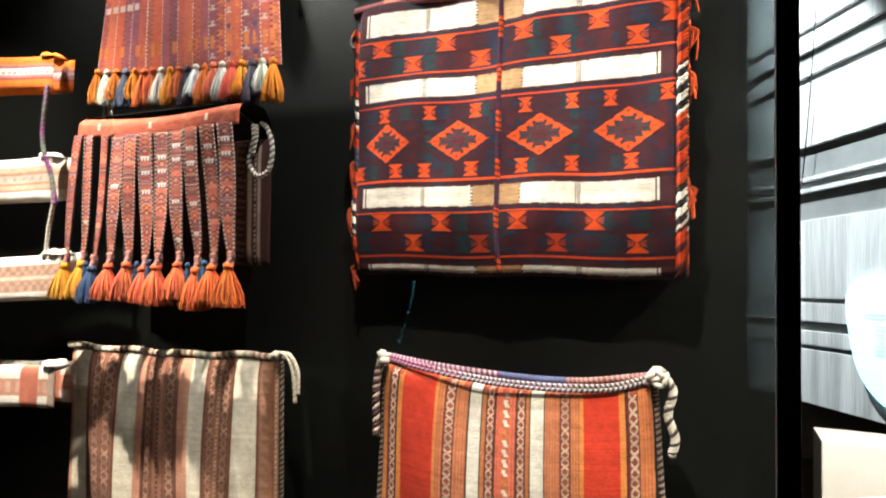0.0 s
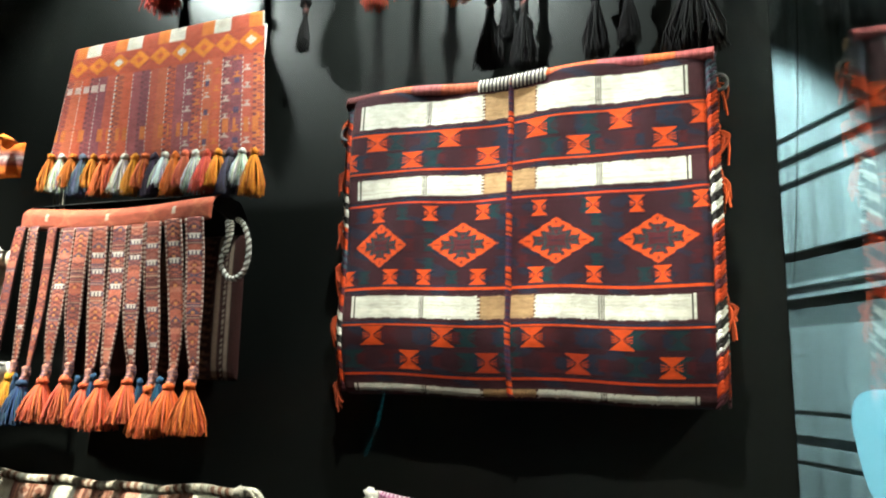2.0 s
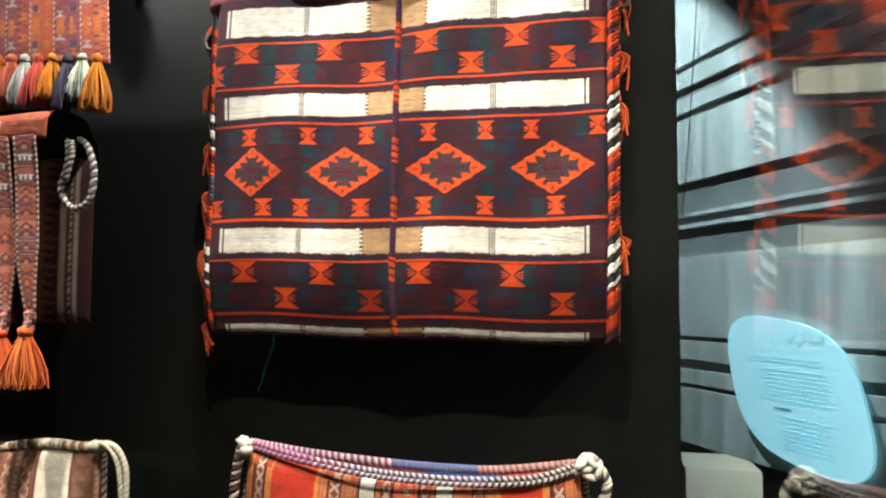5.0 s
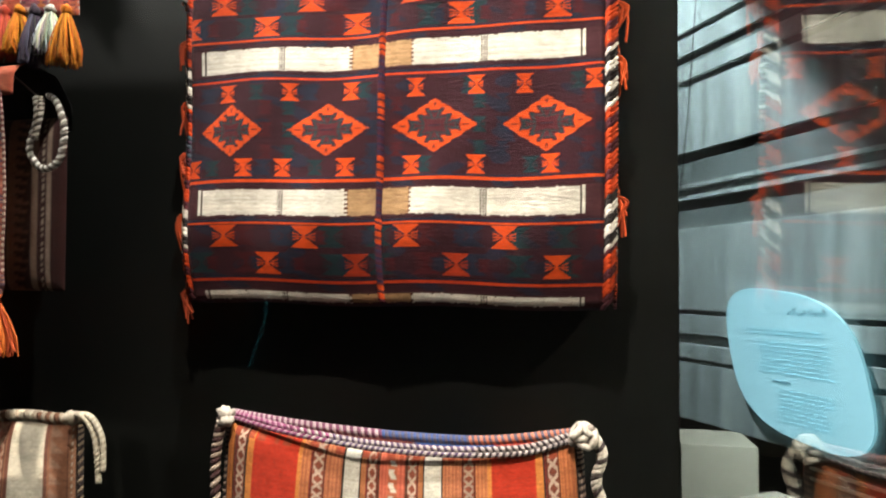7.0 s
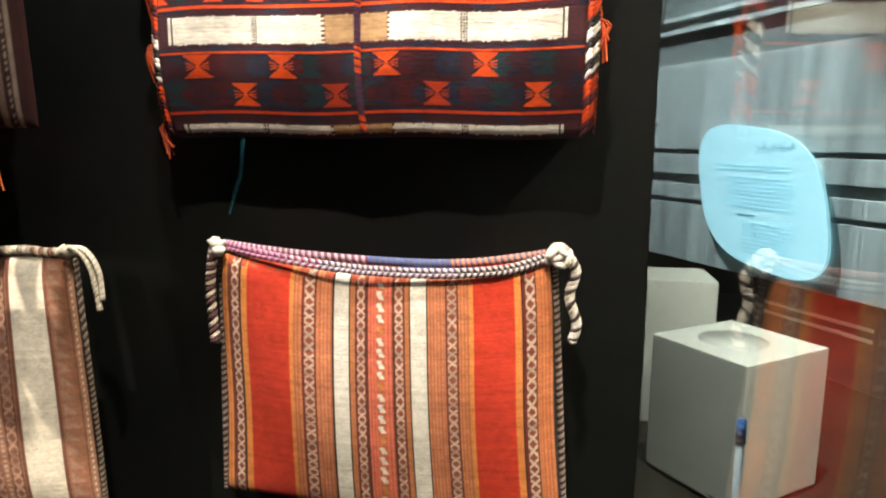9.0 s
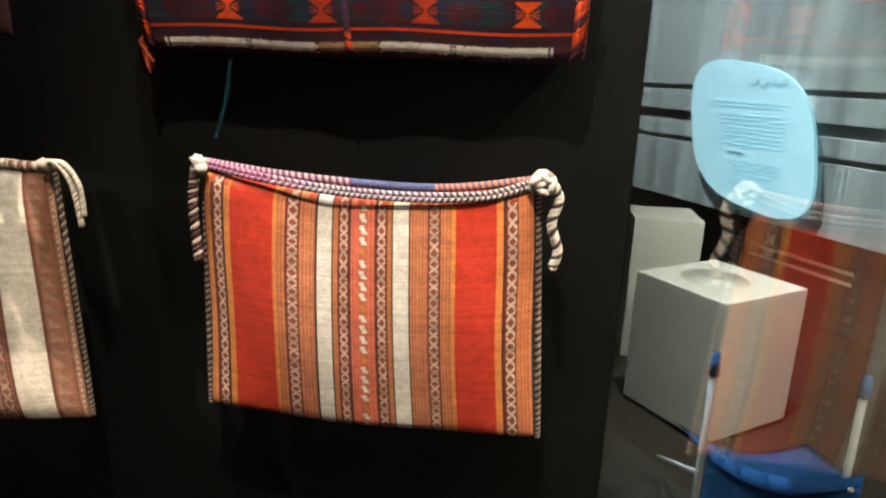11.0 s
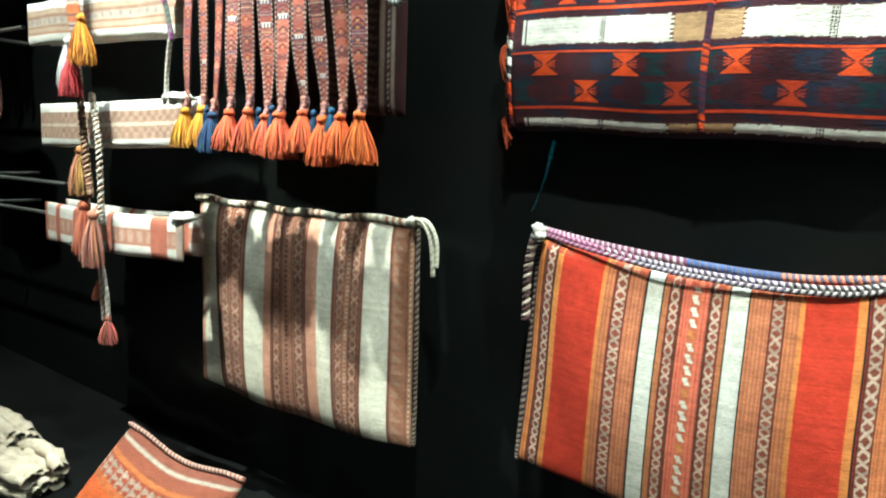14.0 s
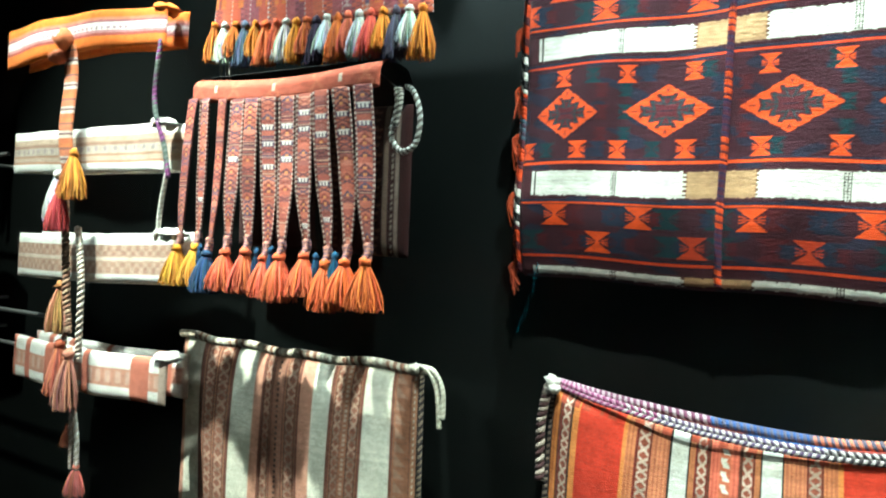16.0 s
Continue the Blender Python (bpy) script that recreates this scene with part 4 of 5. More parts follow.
TASSEL_HUES = [GOLD, GOLD, (0.03, 0.055, 0.11), (0.58, 0.100, 0.036), (0.55, 0.105, 0.042), (0.58, 0.105, 0.038), (0.60, 0.11, 0.036), (0.57, 0.10, 0.034), (0.64, 0.125, 0.028), (0.66, 0.13, 0.028)]
for k in range(11):
    q = (k + 0.45) / 11
    x0 = -0.762 + 0.497 * q
    x1 = x0 - 0.018 + 0.068 * q + (0.002 if k % 2 else -0.002)
    w0, w1 = 0.038 if k > 2 else 0.029, 0.017
    z0, z1 = front_top(q) + 0.004, 1.600 + 0.006 * math.sin(k * 2.1)

    def strip_place(u, v, x0=x0, x1=x1, w0=w0, w1=w1, z0=z0, z1=z1, k=k):
        s = 1 - v
        wid = w0 + (w1 - w0) * np.clip((s - 0.62) / 0.38, 0, 1) ** 1.2 - 0.003 * s
        x = x0 + (x1 - x0) * s + 0.0032 * np.sin(s * 5.5 + 1.9 * k) * s + (u - 0.5) * wid
        y = -0.118 - 0.004 * np.sin(s * 4 + 1.7 * k) + 0.0015 * np.sin(u * 3.1 + k)
        return np.stack([x, y, z0 + (z1 - z0) * s + 0 * u], -1)

    strip = pillow("woven_strip", 23, 171, strip_place, strip_dye(20 + k), 0.006, RIBBED, fbag, "narrow patterned woven strip")
    for sgn in (-1, 1):
        if k in (0, 2):
            continue
        beads = []
        line = strip_place(np.full((1, 60), 0.5 + 0.5 * sgn), np.linspace(0.98, 0.02, 60)[None])[0] + np.array([0, 0.001, 0])
        for m in range(0, 60, 1):
            c = (0.48, 0.36, 0.30) if m % 2 == 0 else (0.18, 0.07, 0.06)
            p = line[m]
            beads.append(tube([p + (0, 0, 0.0028), p, p - (0, 0, 0.0028)], [0.0013, 0.0027, 0.0013], c, 5))
        joined("bead_edge", beads, strip, None, "white beaded edge")
    end = strip_place(np.array([[0.5]]), np.array([[0.0]]))[0, 0]
    joined("cord_end", rope([tuple(end), (end[0] + 0.003, end[1], end[2] - 0.012), (end[0] + 0.002, end[1] - 0.004, end[2] - 0.026)], 0.0075, [(0.45, 0.20, 0.14), (0.16, 0.10, 0.14)], 5, 2, 40), strip)
    hue = TASSEL_HUES[min(k, 9)] if k != 10 else (0.66, 0.13, 0.028)
    joined("tassel", tassel((end[0] + 0.002, end[1] - 0.006, end[2] - 0.022), 0.086 + 0.006 * math.sin(k * 3.3), 0.066, hue, 80, 60 + k, (0.50, 0.12, 0.06)), fbag, None, "orange wool tassel" if k > 2 else "gold wool tassel")
    if k in (2, 5, 6, 8, 9):
        joined("tassel", tassel((end[0] - 0.027, end[1] + 0.001, end[2] - 0.012), 0.080, 0.034, (0.025, 0.06, 0.12) if k != 9 else (0.03, 0.085, 0.16), 40, 160 + k), fbag, None, "dark blue wool tassel")


def fback_dye(u, v):
    c = bars(u, [(0.52, (0.060, 0.014, 0.011)), (0.56, INKY), (0.66, (0.085, 0.020, 0.015)), (0.69, (0.22, 0.09, 0.055)), (0.78, (0.065, 0.016, 0.013)), (0.81, (0.24, 0.12, 0.08)), (0.88, (0.05, 0.016, 0.015)), (0.905, (0.30, 0.20, 0.14)), (0.94, (0.05, 0.014, 0.012)), (0.955, (0.34, 0.25, 0.19)), (2, (0.045, 0.014, 0.012))])
    for a, b, n in ((0.57, 0.65, 20), (0.79, 0.87, 18)):
        tri = (u > a) & (u < b) & (((v * n) % 1) < 1 - (u - a) / (b - a))
        paint(c, tri, (0.24, 0.10, 0.06))
    paint(c, (np.abs(u - 0.925) < 0.006) & (np.floor(v * 70) % 2 == 0), (0.42, 0.34, 0.26))
    return c * 0.6


pillow("back_panel", 121, 61, lambda u, v: np.stack([-0.752 + 0.487 * u - 0.010 * v, 0.014 + 0.012 * (1 - u) + 0 * u, 1.583 + 0.30 * v], -1), fback_dye, 0.03, WARP, fbag, "dark maroon back panel")
# black bridge between the front band and the back panel
bridge = []
xs = np.linspace(-0.765, -0.270, 12)
for x in xs:
    bridge.append([(x, -0.095, 1.938), (x, -0.06, 1.949), (x, -0.01, 1.942), (x - 0.004, 0.03, 1.905), (x - 0.004, 0.032, 1.86)])
P = np.array(bridge)
u, v = np.meshgrid(np.linspace(0, 1, 12), np.linspace(0, 1, 5), indexing="ij")
pillow("bridge", 12, 5, lambda u, v: P.copy(), lambda u, v: np.full(u.shape + (3,), 0.012), 0.012, RIBBED, fbag, "black cloth bridge", 8.0)
loop = [(-0.292, -0.045, 1.925), (-0.284, -0.05, 1.88), (-0.293, -0.052, 1.82), (-0.268, -0.052, 1.783), (-0.240, -0.05, 1.80), (-0.234, -0.05, 1.86), (-0.250, -0.05, 1.912), (-0.270, -0.045, 1.928)]
joined("braided_loop", rope([(x + 0.046, y - 0.025, 1.774 + 0.80 * (z - 1.783)) for x, y, z in loop], 0.0048, [(0.62, 0.60, 0.54), (0.16, 0.14, 0.12)], 26, 2, 320), fbag, None, "black and white braided loop")
joined("braided_loop", rope([(-0.232, -0.075, 1.885), (-0.228, -0.08, 1.86), (-0.236, -0.08, 1.82)], 0.0045, [(0.62, 0.57, 0.48), (0.14, 0.12, 0.10)], 8, 2, 90), fbag, None, "short braided end")
joined("hanging_thread", [tube(curve([(-0.39, -0.05, 1.955), (-0.33, -0.045, 1.942), (-0.250, -0.06, 1.890)], 14), 0.002, (0.06, 0.05, 0.05), 5)], fbag)

# ---- the upper fringed panel ----
tbag = thing("tasselled_textile", (-0.49, 0.0, 1.95), "red and orange woven textile with short bright tassels", "textile", "textile bags")


def panel_place(u, v):
    x = -0.775 + 0.030 * v + (0.592 - 0.070 * v) * u
    zb = 2.062 - 0.042 * u
    zt = 2.332 + 0.014 * u
    return np.stack([x, -0.055 + 0.012 * np.sin(5 * u) * (1 - v) - 0.0 * v, zb + (zt - zb) * v], -1)


def panel_dye(u, v):
    c = np.empty(u.shape + (3,))
    c[:] = (0.44, 0.085, 0.055)
    body = v < 0.70
    k = np.floor(u * 22).astype(int)
    f = (u * 22) % 1
    hues = [(0.42, 0.09, 0.06), (0.30, 0.08, 0.09), (0.48, 0.12, 0.06), (0.24, 0.07, 0.09), (0.50, 0.10, 0.05)]
    for i in range(22):
        m = body & (k == i)
        c[m] = hues[(i * 7) % 5]
        zig = np.abs(((v * 24) % 1) - 0.5) * 2
        if i % 3 == 0:
            paint(c, m & (np.abs(f - zig) < 0.18), (0.16, 0.05, 0.06))
        if i > 13:
            paint(c, m & (np.abs(f - 0.5) < zig * 0.4) & (np.floor(v * 24) % 3 == i % 3), (0.56, 0.17, 0.04) if i % 2 else (0.50, 0.38, 0.34))
            paint(c, m & (np.abs(f - 0.5) < 0.25) & (np.floor(v * 24) % 5 == 2) & (i % 3 == 1), (0.10, 0.06, 0.12))
    paint(c, body & (f < 0.10) & (k % 2 == 0) & (np.floor(v * 60) % 2 == 0), (0.62, 0.56, 0.50))
    paint(c, body & (np.abs(v - 0.2) < 0.05) & (np.sin(u * 61) + np.sin(u * 143 + 1) > 0.4), (0.54, 0.16, 0.04))
    paint(c, body & (np.abs(v - 0.60) < 0.03) & (u < 0.22) & (f > 0.3), (0.58, 0.42, 0.38))
    top = v >= 0.70
    paint(c, top, (0.42, 0.075, 0.04))
    band = (v > 0.72) & (v < 0.87)
    d = np.abs(((u * 9) % 1) - 0.5) * 2 + np.abs((v - 0.795) / 0.075)
    paint(c, band & (d < 1), (0.66, 0.20, 0.02))
    paint(c, band & (d < 0.35), (0.50, 0.10, 0.03))
    paint(c, band & (d < 0.45) & (np.floor(u * 9) % 3 == 2), (0.66, 0.60, 0.55))
    sq = (v > 0.885)
    paint(c, sq & ((u * 4.4 + 0.62) % 1 < 0.36), (0.66, 0.60, 0.52))
    paint(c, sq & ((u * 4.4 + 0.62) % 1 > 0.72), (0.60, 0.17, 0.03))
    return c


pillow("cloth", 261, 121, panel_place, panel_dye, 0.012, RIBBED, tbag)
part("backing_board", box((-0.740, -0.035, 2.05), (-0.227, -0.028, 2.325), 0.001), PLINTH, tbag, "white backing board", False)
SHORT = [(0.68, 0.20, 0.02), WHITE, (0.66, 0.17, 0.02), (0.10, 0.12, 0.17), (0.66, 0.24, 0.02), (0.62, 0.13, 0.03), (0.56, 0.10, 0.04), WHITE, (0.68, 0.24, 0.02), (0.60, 0.13, 0.04), (0.05, 0.03, 0.05), WHITE, (0.66, 0.16, 0.03), (0.58, 0.12, 0.06), WHITE, (0.60, 0.09, 0.05), (0.68, 0.22, 0.02), (0.08, 0.06, 0.08), WHITE, (0.70, 0.20, 0.02)]
for k in range(20):
    q = (k + 0.5) / 20
    p = panel_place(np.array([[q]]), np.array([[0.0]]))[0, 0]
    joined("tassel", tassel((p[0], p[1] - 0.004, p[2] + 0.012), 0.088 + 0.010 * math.sin(k * 2.7), 0.050, SHORT[k], 38, 300 + k), tbag)
for k, dx in enumerate((0.30, 0.39, 0.44)):
    joined("hanging_thread", [tube(curve([(-0.80 + dx * 0.2, -0.05, 2.02), (-0.80 + dx * 0.2, -0.05, 1.96), (-0.79 + dx * 0.2, -0.05, 1.93)], 8), 0.0025, (0.4, 0.36, 0.3), 5)], tbag)


# ---- the four girth bands ----
def girth(name_label, left, right, dye, bump):
    (xl, ztl, zbl), (xr, ztr, zbr) = left, right
    ob = thing("girth_band", ((xl + xr) / 2, -0.10, min(zbl, zbr)), name_label, "band", "girth bands")

    def place(u, v):
        x = xl + (xr - xl) * u
        zb = zbl + (zbr - zbl) * u + bump * np.sin(math.pi * u)
        zt = ztl + (ztr - ztl) * u + bump * np.sin(math.pi * u)
        return np.stack([x, -0.135 - 0.012 * np.sin(math.pi * u) + 0.004 * np.sin(17 * u), zb + (zt - zb) * v], -1)

    def lower_place(u, v):
        p = place(u, v)
        p[..., 1] += 0.055
        p[..., 2] += 0.006
        return p
    pillow("front_layer", 181, 41, place, dye, 0.022, WARP, ob)
    pillow("back_layer", 61, 15, lower_place, dye, 0.022, WARP, ob)
    e = place(np.array([[1.0]]), np.array([[0.95]]))[0, 0]
    joined("folded_end", [blob((e[0] - 0.022, e[1] + 0.03, e[2] + 0.004), (0.026, 0.030, 0.012), np.asarray(dye(np.array([[0.5]]), np.array([[0.95]]))[0, 0]), seed=4)], ob)
    return ob


def orange_dye(u, v):
    c = bars(v, [(0.30, (0.70, 0.17, 0.02)), (0.36, (0.30, 0.07, 0.05)), (0.44, (0.42, 0.20, 0.20)), (0.64, (0.70, 0.62, 0.58)), (0.70, (0.28, 0.10, 0.12)), (0.76, (0.52, 0.20, 0.12)), (2, (0.70, 0.17, 0.02))])
    paint(c, (np.abs(v - 0.5) < 0.035) & (np.floor(u * 70) % 2 == 0), (0.35, 0.22, 0.24))
    return c


def pale_dye(u, v):
    c = bars(v, [(0.22, (0.80, 0.77, 0.70)), (0.27, (0.40, 0.20, 0.12)), (0.36, (0.46, 0.34, 0.25)), (0.42, (0.34, 0.19, 0.12)), (0.60, (0.44, 0.36, 0.29)), (0.66, (0.32, 0.19, 0.13)), (0.80, (0.46, 0.33, 0.24)), (2, (0.78, 0.73, 0.65))])
    paint(c, (np.abs(v - 0.51) < 0.06) & (np.floor(u * 60) % 3 == 0), (0.30, 0.24, 0.24))
    return c


def pale_dye_two(u, v):
    c = bars(v, [(0.20, (0.80, 0.77, 0.70)), (0.80, (0.46, 0.31, 0.23)), (2, (0.80, 0.76, 0.68))])
    paint(c, (v > 0.2) & (v < 0.78) & (np.floor(u * 44) % 2 == np.floor(v * 9) % 2), (0.36, 0.21, 0.15))
    paint(c, (np.abs(v - 0.5) < 0.03), (0.60, 0.48, 0.38))
    return c


def checked_dye(u, v):
    c = np.empty(u.shape + (3,))
    c[:] = (0.72, 0.68, 0.62)
    paint(c, (v > 0.30) & (v < 0.70), (0.46, 0.22, 0.15))
    paint(c, (v > 0.36) & (v < 0.64) & (np.floor(u * 40) % 2 == 0), (0.54, 0.34, 0.26))
    for a, b in ((0.0, 0.03), (0.12, 0.17), (0.30, 0.36), (0.55, 0.60), (0.82, 0.92)):
        paint(c, (u > a) & (u < b), (0.42, 0.13, 0.08))
    paint(c, u > 0.97, (0.4, 0.3, 0.24))
    return c


girth("orange girth band with a white centre stripe", (-1.512, 2.115, 2.011), (-0.828, 2.094, 2.010), orange_dye, 0.012)
girth("pale cream and brown striped girth band", (-1.445, 1.836, 1.729), (-0.812, 1.842, 1.732), pale_dye, -0.004)
girth("cream girth band with a fine brown pattern", (-1.394, 1.574, 1.461), (-0.762, 1.600, 1.490), pale_dye_two, -0.004)
girth("white girth band with red cross bars", (-1.388, 1.308, 1.199), (-0.755, 1.332, 1.232), checked_dye, -0.004)

# ---- the tasselled strap that hangs over the bands ----
strap = thing("tasselled_strap", (-1.08, -0.18, 1.0), "narrow orange strap with white, red and gold tassels", "strap")
pillow("strap_band", 15, 121, lambda u, v: np.stack([-1.096 - 0.025 * v + 0.052 * (u - 0.5), -0.180 - 0.006 * np.sin(6 * v), 1.735 + 0.290 * v], -1),
       lambda u, v: bars((v * 5) % 1, [(0.2, (0.56, 0.17, 0.07)), (0.3, (0.62, 0.52, 0.44)), (0.38, (0.2, 0.1, 0.1)), (0.5, (0.6, 0.5, 0.45)), (0.72, (0.60, 0.20, 0.10)), (0.8, (0.25, 0.12, 0.10)), (2, (0.62, 0.20, 0.07))]), 0.010, WARP, strap, "striped strap")
joined("strap_knot", [blob((-1.124, -0.185, 2.035), (0.022, 0.020, 0.026), (0.50, 0.15, 0.06), seed=1), blob((-1.143, -0.185, 1.998), (0.03, 0.018, 0.015), (0.42, 0.12, 0.06), seed=2)], strap)
joined("tassel", tassel((-1.098, -0.195, 1.728), 0.120, 0.058, (0.70, 0.66, 0.60), 70, 501), strap, None, "white wool tassel")
joined("tassel", tassel((-1.062, -0.21, 1.690), 0.100, 0.054, (0.60, 0.06, 0.06), 70, 502), strap, None, "red wool tassel")
joined("tassel", tassel((-1.030, -0.20, 1.775), 0.112, 0.062, (0.70, 0.26, 0.03), 70, 503), strap, None, "gold wool tassel")
joined("hanging_cord", rope([(-1.070, -0.19, 1.66), (-1.050, -0.19, 1.50), (-1.028, -0.19, 1.36)], 0.008, [(0.36, 0.24, 0.16), (0.22, 0.12, 0.08)], 14, 2, 150), strap)
joined("hanging_cord", rope([(-1.030, -0.18, 1.60), (-1.005, -0.18, 1.48), (-1.000, -0.18, 1.30)], 0.007, [(0.62, 0.56, 0.48), (0.50, 0.40, 0.32)], 14, 2, 150), strap)
joined("hanging_cord", rope([(-1.045, -0.19, 1.42), (-1.038, -0.19, 1.30), (-1.020, -0.19, 1.20)], 0.006, [(0.56, 0.50, 0.42), (0.40, 0.28, 0.2)], 12, 2, 120), strap)
for x in (-0.992, -0.970):
    joined("hanging_cord", rope([(-1.010, -0.185, 1.25), (x - 0.008, -0.185, 1.14), (x, -0.185, 1.06)], 0.005, [(0.60, 0.55, 0.50), (0.42, 0.36, 0.3)], 12, 2, 110), strap)
joined("tassel", tassel((-1.060, -0.195, 1.475), 0.115, 0.062, (0.50, 0.22, 0.08), 50, 504), strap, None, "ochre wool tassel")
joined("tassel", tassel((-1.040, -0.20, 1.345), 0.125, 0.062, (0.54, 0.14, 0.07), 50, 505), strap, None, "rust wool tassel")
joined("tassel", tassel((-1.000, -0.20, 1.330), 0.135, 0.062, (0.50, 0.20, 0.13), 50, 506), strap, None, "pale rust wool tassel")
joined("tassel", tassel((-0.972, -0.185, 1.075), 0.070, 0.045, (0.46, 0.12, 0.08), 40, 507), strap, None, "rust wool tassel")
joined("tassel", tassel((-1.015, -0.185, 1.155), 0.050, 0.030, (0.46, 0.14, 0.07), 26, 508), strap)

plait = thing("plaited_cord", (-0.81, -0.13, 1.58), "thin purple and green plaited cord with a white tail", "cord")
joined("plait", rope([(-0.842, -0.13, 2.02), (-0.845, -0.135, 1.93), (-0.838, -0.135, 1.86), (-0.810, -0.13, 1.79), (-0.790, -0.13, 1.72)], 0.0052, [lambda q: (0.22, 0.06, 0.20) if math.sin(q * 22) > 0 else (0.10, 0.12, 0.10), lambda q: (0.16, 0.18, 0.16) if math.sin(q * 17) > 0 else (0.10, 0.04, 0.09)], 26, 2, 240), plait)
joined("tail", rope([(-0.795, -0.13, 1.73), (-0.808, -0.13, 1.66), (-0.812, -0.13, 1.60)], 0.005, [(0.60, 0.57, 0.50), (0.42, 0.40, 0.36)], 12, 2, 110) + [blob((-0.813, -0.13, 1.595), (0.010, 0.010, 0.014), (0.55, 0.52, 0.46), seed=3)], plait, None, "white cord tail with a knot")

# ---- tassels over the top row ----
def hanging_tassel(k, x, y, z, length, width, col, words):
    """A tassel, or a tassel's shadow as a dark solid copy, on a long cord from the top of the case; z is its lower end.
    """
    t = thing("hanging_tassel", (x, y, z), words, "tassel", "tassels on cords")
    joined("cord", rope([(x - 0.01, y, 3.20), (x - 0.004, y, 2.85), (x, y, z + length - 0.01)], 0.007, [(0.08, 0.03, 0.025), (0.05, 0.03, 0.03)], 50, 2, 300), t, None, "dark twisted cord")
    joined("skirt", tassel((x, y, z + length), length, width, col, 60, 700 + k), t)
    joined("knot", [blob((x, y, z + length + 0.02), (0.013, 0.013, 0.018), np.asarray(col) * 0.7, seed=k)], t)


for k, (x, z, ln, wd, col) in enumerate(((-0.690, 2.480, 0.13, 0.045, (0.42, 0.07, 0.03)), (-0.530, 2.415, 0.16, 0.080, (0.50, 0.06, 0.035)), (0.018, 2.328, 0.15, 0.050, (0.56, 0.08, 0.03)),
                                         (0.072, 2.346, 0.12, 0.050, (0.58, 0.07, 0.03)), (0.120, 2.352, 0.16, 0.032, (0.50, 0.09, 0.04)), (0.197, 2.312, 0.15, 0.055, (0.62, 0.16, 0.03)), (-0.40, 2.50, 0.12, 0.04, (0.4, 0.08, 0.04)))):
    hanging_tassel(k, x, -0.02, z, ln, wd, col, "red wool tassel on a dark cord above the bags")
# tassel shadows on the wall, built as near-black tassels just in front of it
SHADOW_BLACK = (0.005, 0.0035, 0.0035)
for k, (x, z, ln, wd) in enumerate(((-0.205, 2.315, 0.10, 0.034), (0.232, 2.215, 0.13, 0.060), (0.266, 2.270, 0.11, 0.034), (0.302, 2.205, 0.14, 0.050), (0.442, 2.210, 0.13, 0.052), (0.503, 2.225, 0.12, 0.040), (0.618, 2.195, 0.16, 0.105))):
    hanging_tassel(20 + k, x, 0.075, z, ln, wd, SHADOW_BLACK, "near-black tassel shape standing for a tassel's shadow on the wall")

# ---- things at the far end of the case ----
fringe = thing("fringed_cloth", (-1.90, -0.13, 1.95), "pale beige cloth with a long knotted fringe", "textile")
pillow("cloth", 41, 21, lambda u, v: np.stack([-2.05 + 0.26 * u, -0.13 + 0.006 * np.sin(9 * u), 2.16 + 0.25 * v], -1), lambda u, v: bars((v * 6) % 1, [(0.5, (0.5, 0.40, 0.26)), (2, (0.42, 0.30, 0.20))]), 0.02, RIBBED, fringe)
joined("hanging_cord", rope([(-1.98, -0.13, 2.40), (-1.985, -0.13, 2.8), (-1.98, -0.13, 3.255)], 0.006, [(0.2, 0.15, 0.1), (0.12, 0.09, 0.06)], 40, 2, 200), fringe)
joined("hanging_cord", rope([(-1.84, -0.13, 2.40), (-1.842, -0.13, 2.8), (-1.84, -0.13, 3.255)], 0.006, [(0.2, 0.15, 0.1), (0.12, 0.09, 0.06)], 40, 2, 200), fringe)
for k in range(16):
    x = -2.04 + 0.245 * k / 15
    joined("fringe_strand", rope([(x, -0.13, 2.18), (x + 0.004 * math.sin(k), -0.135, 2.06), (x + 0.006 * math.sin(k * 3), -0.132, 1.955 + 0.02 * math.sin(k * 5))], 0.007, [(0.58, 0.46, 0.28), (0.46, 0.34, 0.2)], 9, 2, 60), fringe)
folded = thing("folded_cloth", (-1.86, -0.13, 1.54), "dusty pink woven cloth folded over a rail", "textile")
pillow("cloth", 61, 61, lambda u, v: np.stack([-2.03 + 0.335 * u, -0.135 - 0.03 * np.clip(v - 0.75, 0, 1) * -4 * 0.5 + 0.008 * np.sin(8 * u + 3 * v), 1.545 + 0.245 * v - 0.02 * u], -1),
       lambda u, v: bars((u * 3 + v * 0.6) % 1, [(0.3, (0.44, 0.22, 0.16)), (0.36, (0.2, 0.08, 0.06)), (0.7, (0.40, 0.19, 0.13)), (0.76, (0.5, 0.3, 0.22)), (2, (0.42, 0.20, 0.14))]), 0.05, RIBBED, folded)
for z, xa in ((1.345, -1.30), (1.250, -1.42), (1.785, -1.62)):
    rod = thing("support_rod", (-1.9, -0.05, z), "thin steel rod held off the wall", "rod", "support rods")
    joined("rod", [tube([(-2.5, -0.06, z - 0.02), (xa, -0.06, z + 0.01)], 0.006, (0.4, 0.4, 0.38), 8)], rod, STEEL)
    joined("wall_pin", [tube([(-1.95, -0.06, z - 0.003), (-1.95, 0.125, z - 0.003)], 0.006, (0.4, 0.4, 0.38), 8)], rod, STEEL)

# the bag that leans on the deck, and the coiled ropes beside it
lean = thing("leaning_bag", (-0.60, -0.42, 0.62), "orange and brown banded bag leaning on a stand", "bag", "textile bags")


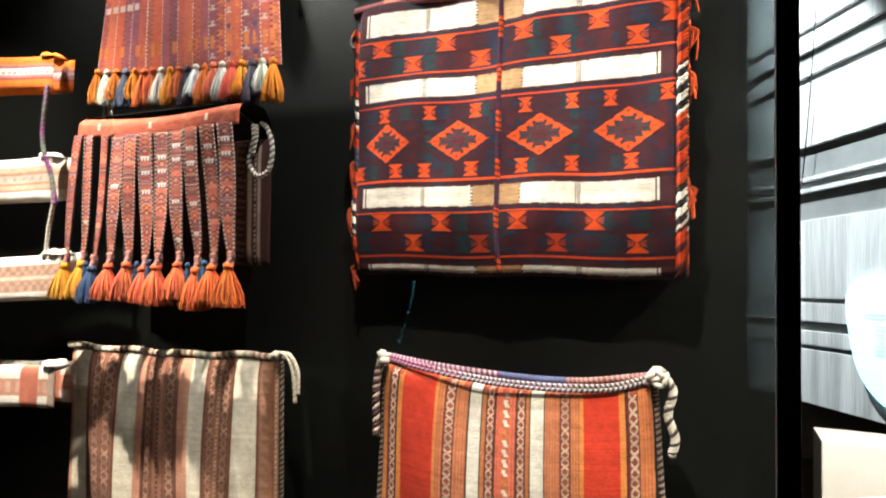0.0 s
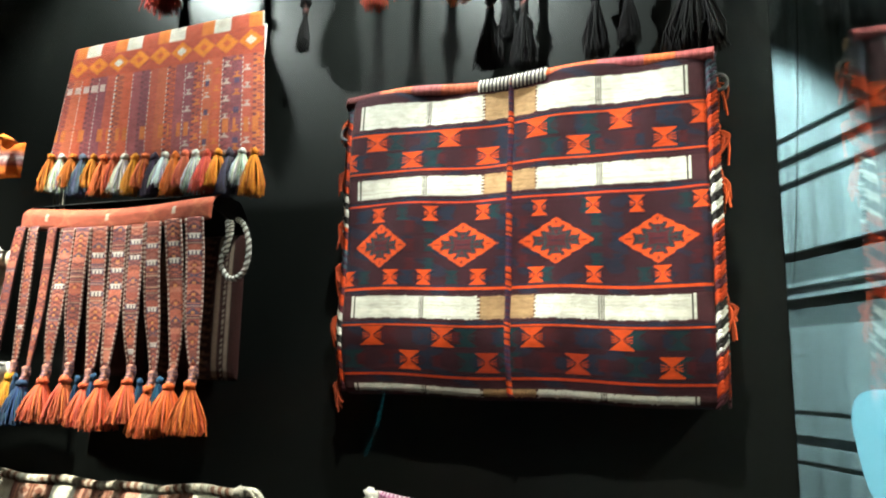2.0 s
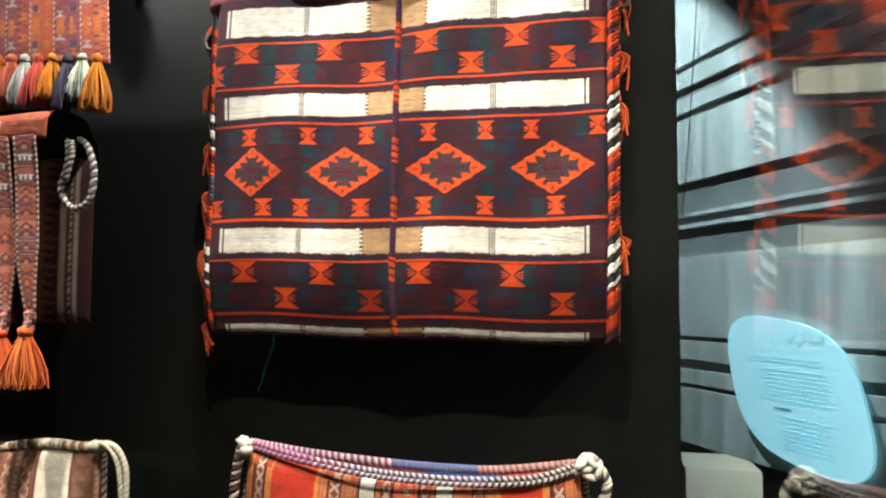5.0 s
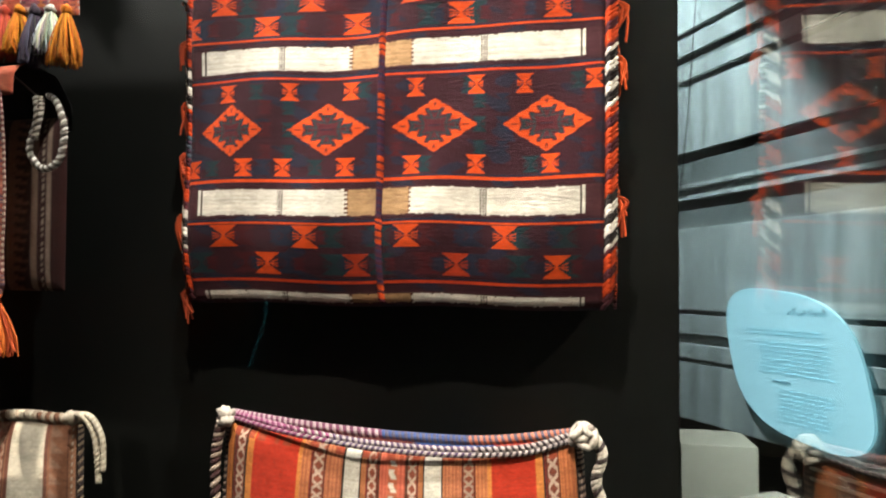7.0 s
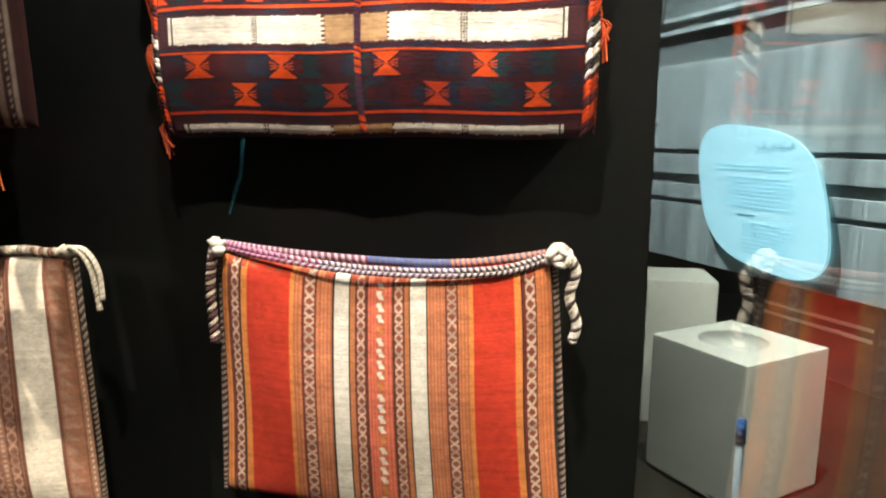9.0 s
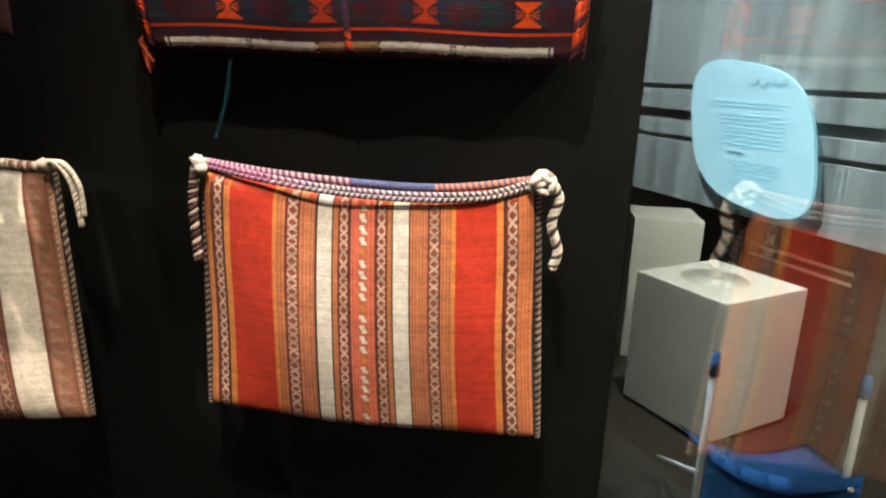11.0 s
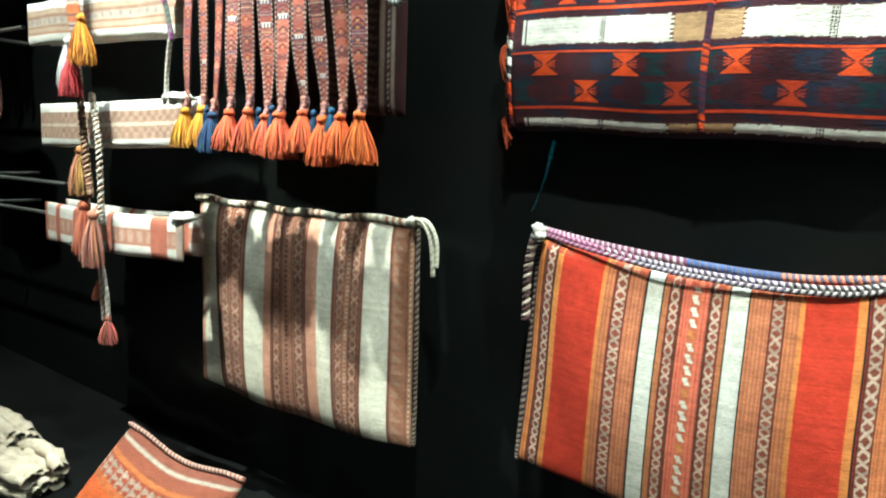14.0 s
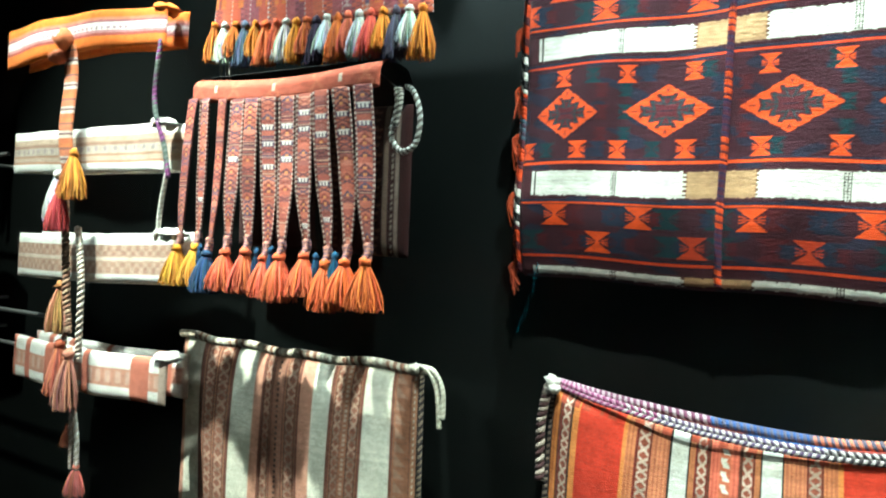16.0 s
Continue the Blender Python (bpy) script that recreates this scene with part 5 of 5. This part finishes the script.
def lean_place(u, v):
    x = -0.722 + 0.365 * u - 0.03 * (1 - v)
    z = 0.632 + 0.258 * v + 0.012 * np.cos(math.pi * u * 2) * v
    y = -0.545 + 0.245 * v - 0.02 * np.sin(math.pi * u) * np.sin(math.pi * v)
    return np.stack([x, y, z], -1)


def lean_dye(u, v):
    c = bars(1 - v, [(0.035, (0.18, 0.058, 0.036)), (0.055, (0.33, 0.274, 0.216)), (0.11, (0.22, 0.065, 0.036)), (0.14, (0.36, 0.115, 0.036)), (0.24, (0.24, 0.050, 0.022)), (0.28, (0.37, 0.101, 0.029)), (0.42, (0.45, 0.086, 0.018)), (0.46, (0.36, 0.144, 0.043)), (0.56, (0.30, 0.245, 0.187)), (0.66, (0.22, 0.058, 0.036)), (2, (0.42, 0.079, 0.022))])
    m = (1 - v > 0.15) & (1 - v < 0.235)
    paint(c, m & (((u * 16) % 1) < 0.5 + 0.4 * np.sin(v * 160)), (0.30, 0.22, 0.17))
    return c * 0.8


pillow("body", 121, 121, lean_place, lean_dye, 0.05, RIBBED, lean)
joined("mouth_cord", rope([tuple(lean_place(np.array([[q]]), np.array([[1.0]]))[0, 0] + np.array([0, 0.02, 0.004])) for q in np.linspace(0, 1, 8)], 0.0048, [(0.34, 0.26, 0.21), (0.20, 0.07, 0.05)], 34, 2, 260), lean, None, "cream and rust mouth cord")
part("stand", box((-0.73, -0.44, 0.622), (-0.41, -0.36, 0.76), 0.004), BLACK_TRIM, lean, "black wedge stand", False)
for k, (x, y, n, ln) in enumerate(((-1.18, -0.30, 20, 0.22), (-1.42, -0.26, 24, 0.30))):
    hank = thing("wool_hank", (x, y, 0.62), "bundle of raw white wool lying on the deck", "wool", "wool hanks")
    r = np.random.default_rng(80 + k)
    for m in range(n):
        a = r.uniform(0, 2 * math.pi)
        q = math.sqrt(r.uniform(0, 1))
        yy, zz = y + 0.075 * q * math.cos(a), 0.664 + 0.030 * q * math.sin(a) + 0.02 * k
        l = ln * r.uniform(0.42, 0.54)
        pts = [(x - l, yy * 0.7 + y * 0.3, zz - 0.012), (x - 0.4 * l, yy + r.normal(0, 0.008), zz + r.normal(0, 0.006)), (x + 0.3 * l, yy + r.normal(0, 0.008), zz + r.normal(0, 0.006)), (x + l, yy * 0.8 + y * 0.2, zz - 0.008)]
        v, f, d = tube(curve(pts, 16), 0.016 + 0.003 * np.sin(np.linspace(0, 9 + m, 16)), (0.42, 0.38, 0.3), 7)
        joined("strand", [(v + r.normal(0, 0.0018, v.shape), f, d)], hank, WOOL)
